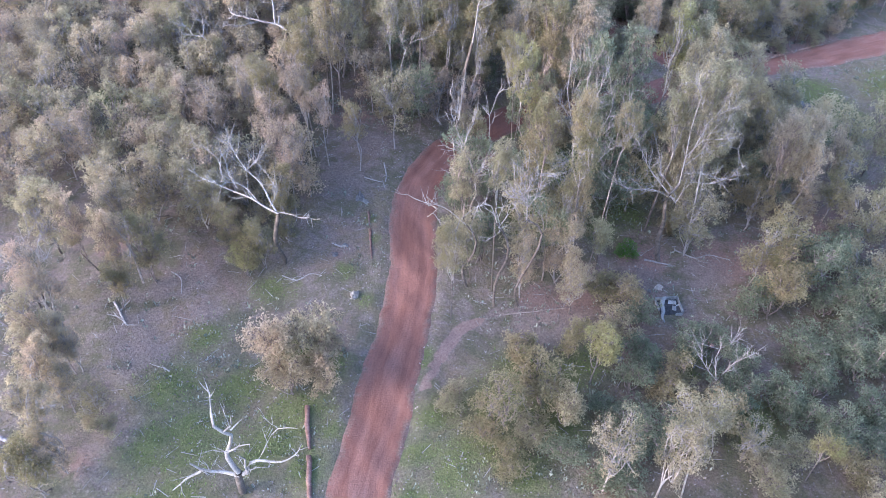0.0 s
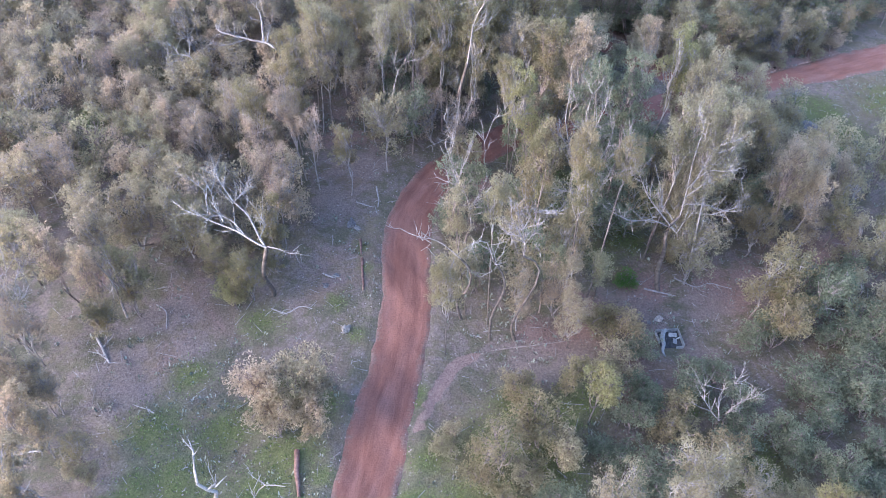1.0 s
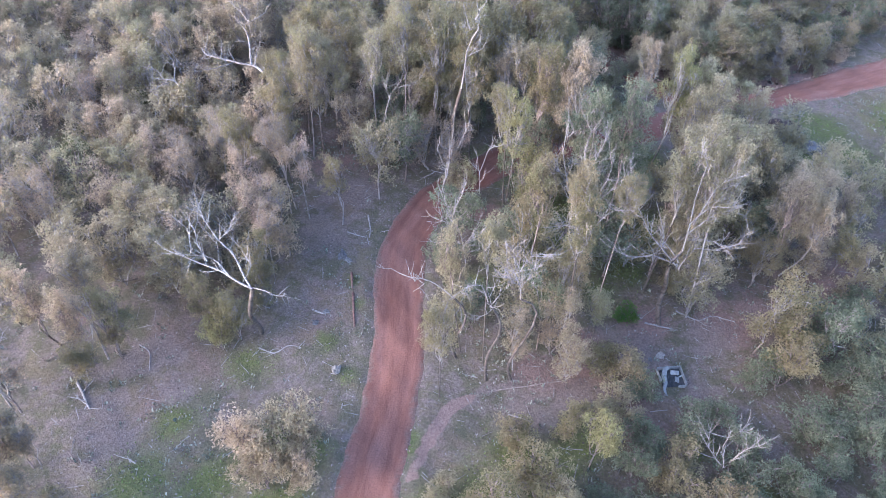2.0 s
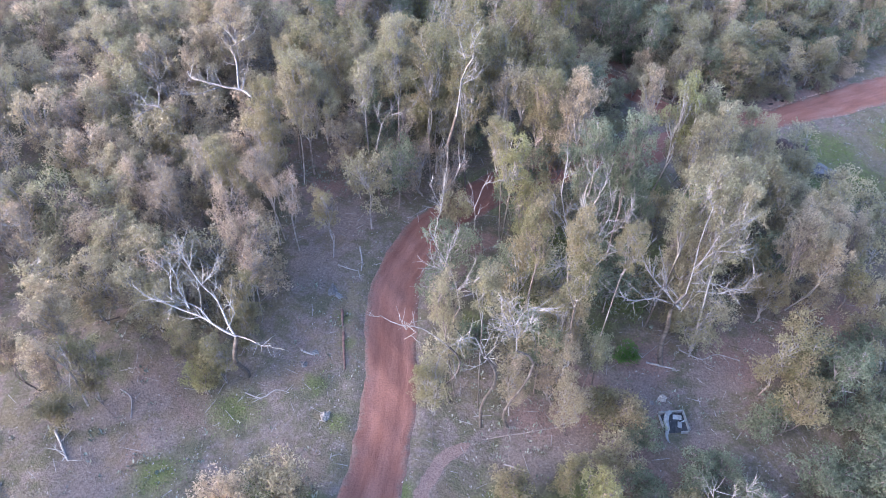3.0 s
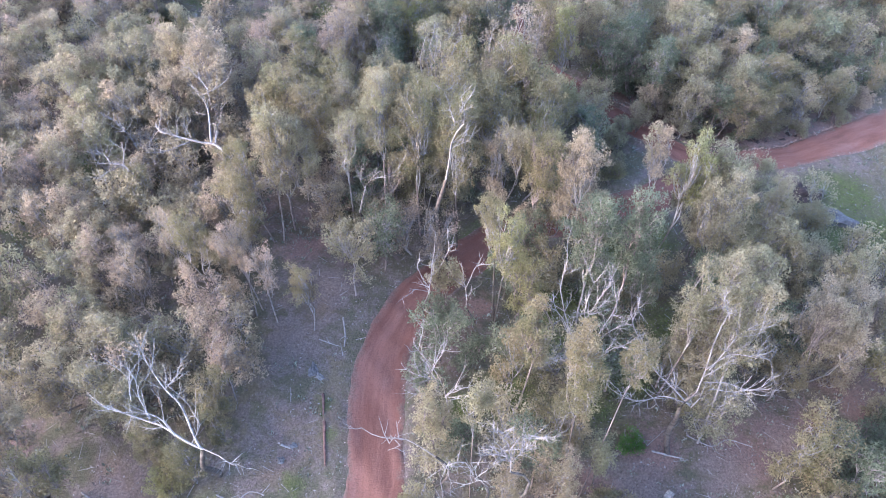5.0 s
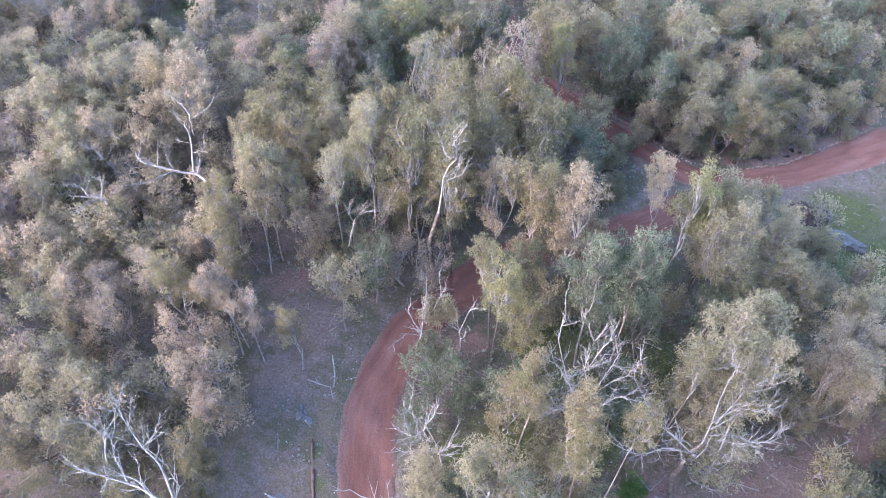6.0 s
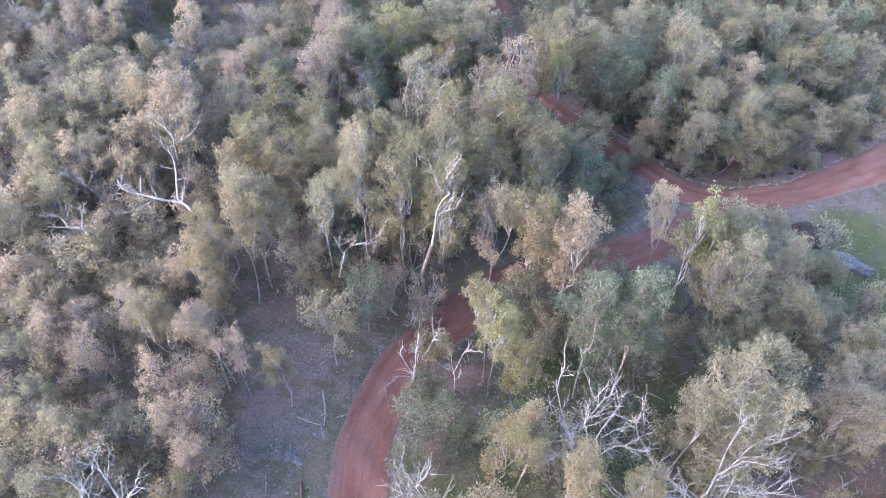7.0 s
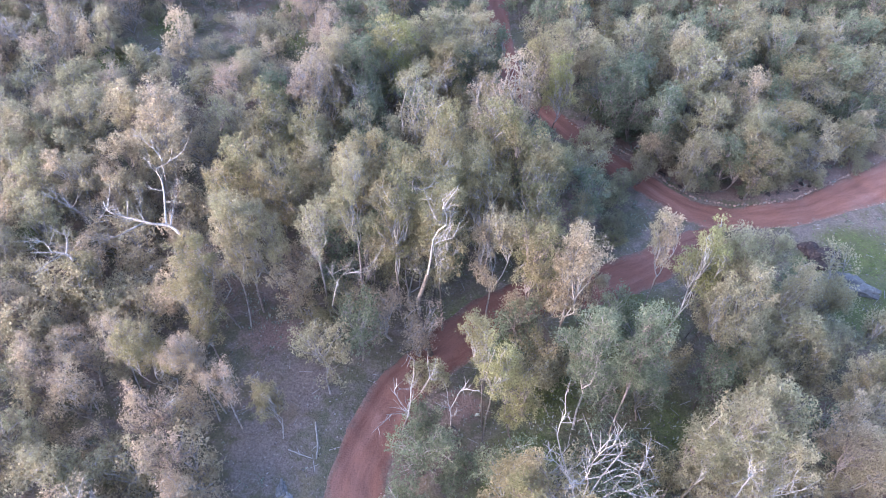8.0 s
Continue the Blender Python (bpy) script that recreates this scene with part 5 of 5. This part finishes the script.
def off_tracks(x, y, edge=1.05):
    return (near_path(MAIN_TRACK, x, y) > edge) & (near_path(CROSS_TRACK, x, y) > edge) & (near_path(SIDE_TRACK, x, y) > 1.0)


def flat_pieces(name, x, y, rng, lo, hi, slim, material, label, lift=0.05, tilt=0.35):
    n = len(x)
    L = rng.uniform(lo, hi, n)[:, None]
    w = L * rng.uniform(*slim, n)[:, None]
    a = rng.uniform(0, 6.28, n)
    ax = np.stack([np.cos(a), np.sin(a), rng.normal(0, tilt, n)], 1)
    sd = np.stack([-np.sin(a), np.cos(a), rng.normal(0, tilt, n)], 1)
    c = np.stack([x, y, land_rough(x, y) + lift], 1)
    v = np.stack([c - ax * L / 2, c + sd * w / 2, c + ax * L / 2, c - sd * w / 2], 1).reshape(-1, 3)
    tagged(new(name, mesh_of(name, v, np.arange(4 * n).reshape(n, 4), material)), label, "ground cover", kind="stuff")


_x, _y, _g = scatter(105000, 1, lambda x, y, r: off_tracks(x, y) & (r.random(len(x)) < 0.85))
flat_pieces("leaf_litter", _x, _y, _g, 0.06, 0.2, (0.2, 0.6), LITTER, "fallen leaves, bark strips and twigs on the ground")


def tufts(name, x, y, rng, blades, height, spread, width, material, label):
    n = len(x) * blades
    s = np.repeat(rng.uniform(0.5, 1.3, len(x)), blades)
    a = rng.uniform(0, 6.28, n)
    out = np.stack([np.cos(a), np.sin(a), np.zeros(n)], 1)
    base = np.repeat(np.stack([x, y, land_rough(x, y) - 0.02], 1), blades, 0) + out * (rng.random(n) * spread * s)[:, None]
    h = (height * s * rng.uniform(0.5, 1.2, n))[:, None]
    lean = out * rng.uniform(0.1, 0.8, n)[:, None] * h
    sd = np.stack([-np.sin(a), np.cos(a), np.zeros(n)], 1) * (width * rng.uniform(0.6, 1.4, n))[:, None]
    up = np.array([[0, 0, 1.0]])
    v = np.stack([base - sd / 2, base + sd / 2, base + lean * 0.5 + up * h * 0.7 + sd / 2, base + lean + up * h - sd * 0.1], 1).reshape(-1, 3)
    tagged(new(name, mesh_of(name, v, np.arange(4 * n).reshape(n, 4), material)), label, "ground cover", kind="stuff")


_x, _y, _g = scatter(90000, 2, lambda x, y, r: off_tracks(x, y) & (blobs(GREEN_SPOTS, x, y) > r.uniform(0.15, 0.95, len(x))))
tufts("grass", _x, _y, _g, 4, 0.14, 0.14, 0.04, GRASS, "patches of short green grass")
_x, _y, _g = scatter(16000, 3, lambda x, y, r: off_tracks(x, y, 1.15) & (np.sin(x * 0.35 + 1.7 * np.sin(y * 0.21)) + np.sin(y * 0.4 + x * 0.17) + r.normal(0, 1.2, len(x)) > 0.5))
tufts("herbs", _x, _y, _g, 9, 0.17, 0.26, 0.08, HERB, "low grey-green herbs among the leaf litter")


def on_edges(x, y, r):
    d = np.minimum(near_path(MAIN_TRACK, x, y), near_path(CROSS_TRACK, x, y))
    return np.abs(d - 1.02 - r.normal(0, 0.1, len(x))) < 0.1


_x, _y, _g = scatter(90000, 4, on_edges)
flat_pieces("gravel", _x, _y, _g, 0.05, 0.15, (0.5, 0.9), GRAVEL, "gravel and bark chips along the track edges", 0.06, 0.3)


def thin_sticks(name, x, y, rng, material, label):
    n = len(x)
    L = rng.uniform(0.3, 1.1, n)[:, None]
    a = rng.uniform(0, 6.28, n)
    ax = np.stack([np.cos(a), np.sin(a), rng.normal(0, 0.08, n)], 1)
    sd = np.stack([-np.sin(a), np.cos(a), np.zeros(n)], 1) * rng.uniform(0.012, 0.03, n)[:, None]
    c = np.stack([x, y, land_rough(x, y) + 0.05], 1)
    up = np.array([[0, 0, 0.03]])
    b0, b1 = c - ax * L / 2, c + ax * L / 2
    v = np.stack([b0 - sd, b0 + sd, b0 + up, b1 - sd * 0.6, b1 + sd * 0.6, b1 + up * 0.6], 1).reshape(-1, 3)
    f = np.array([[0, 3, 5, 2], [1, 2, 5, 4]])[None] + 6 * np.arange(n)[:, None, None]
    tagged(new(name, mesh_of(name, v, f.reshape(-1, 4), material)), label, "ground cover", kind="stuff")


_x, _y, _g = scatter(2600, 8, lambda x, y, r: off_tracks(x, y, 1.1))
thin_sticks("fallen_twigs", _x, _y, _g, BARK["dead"], "dry grey twigs scattered on the bush floor")
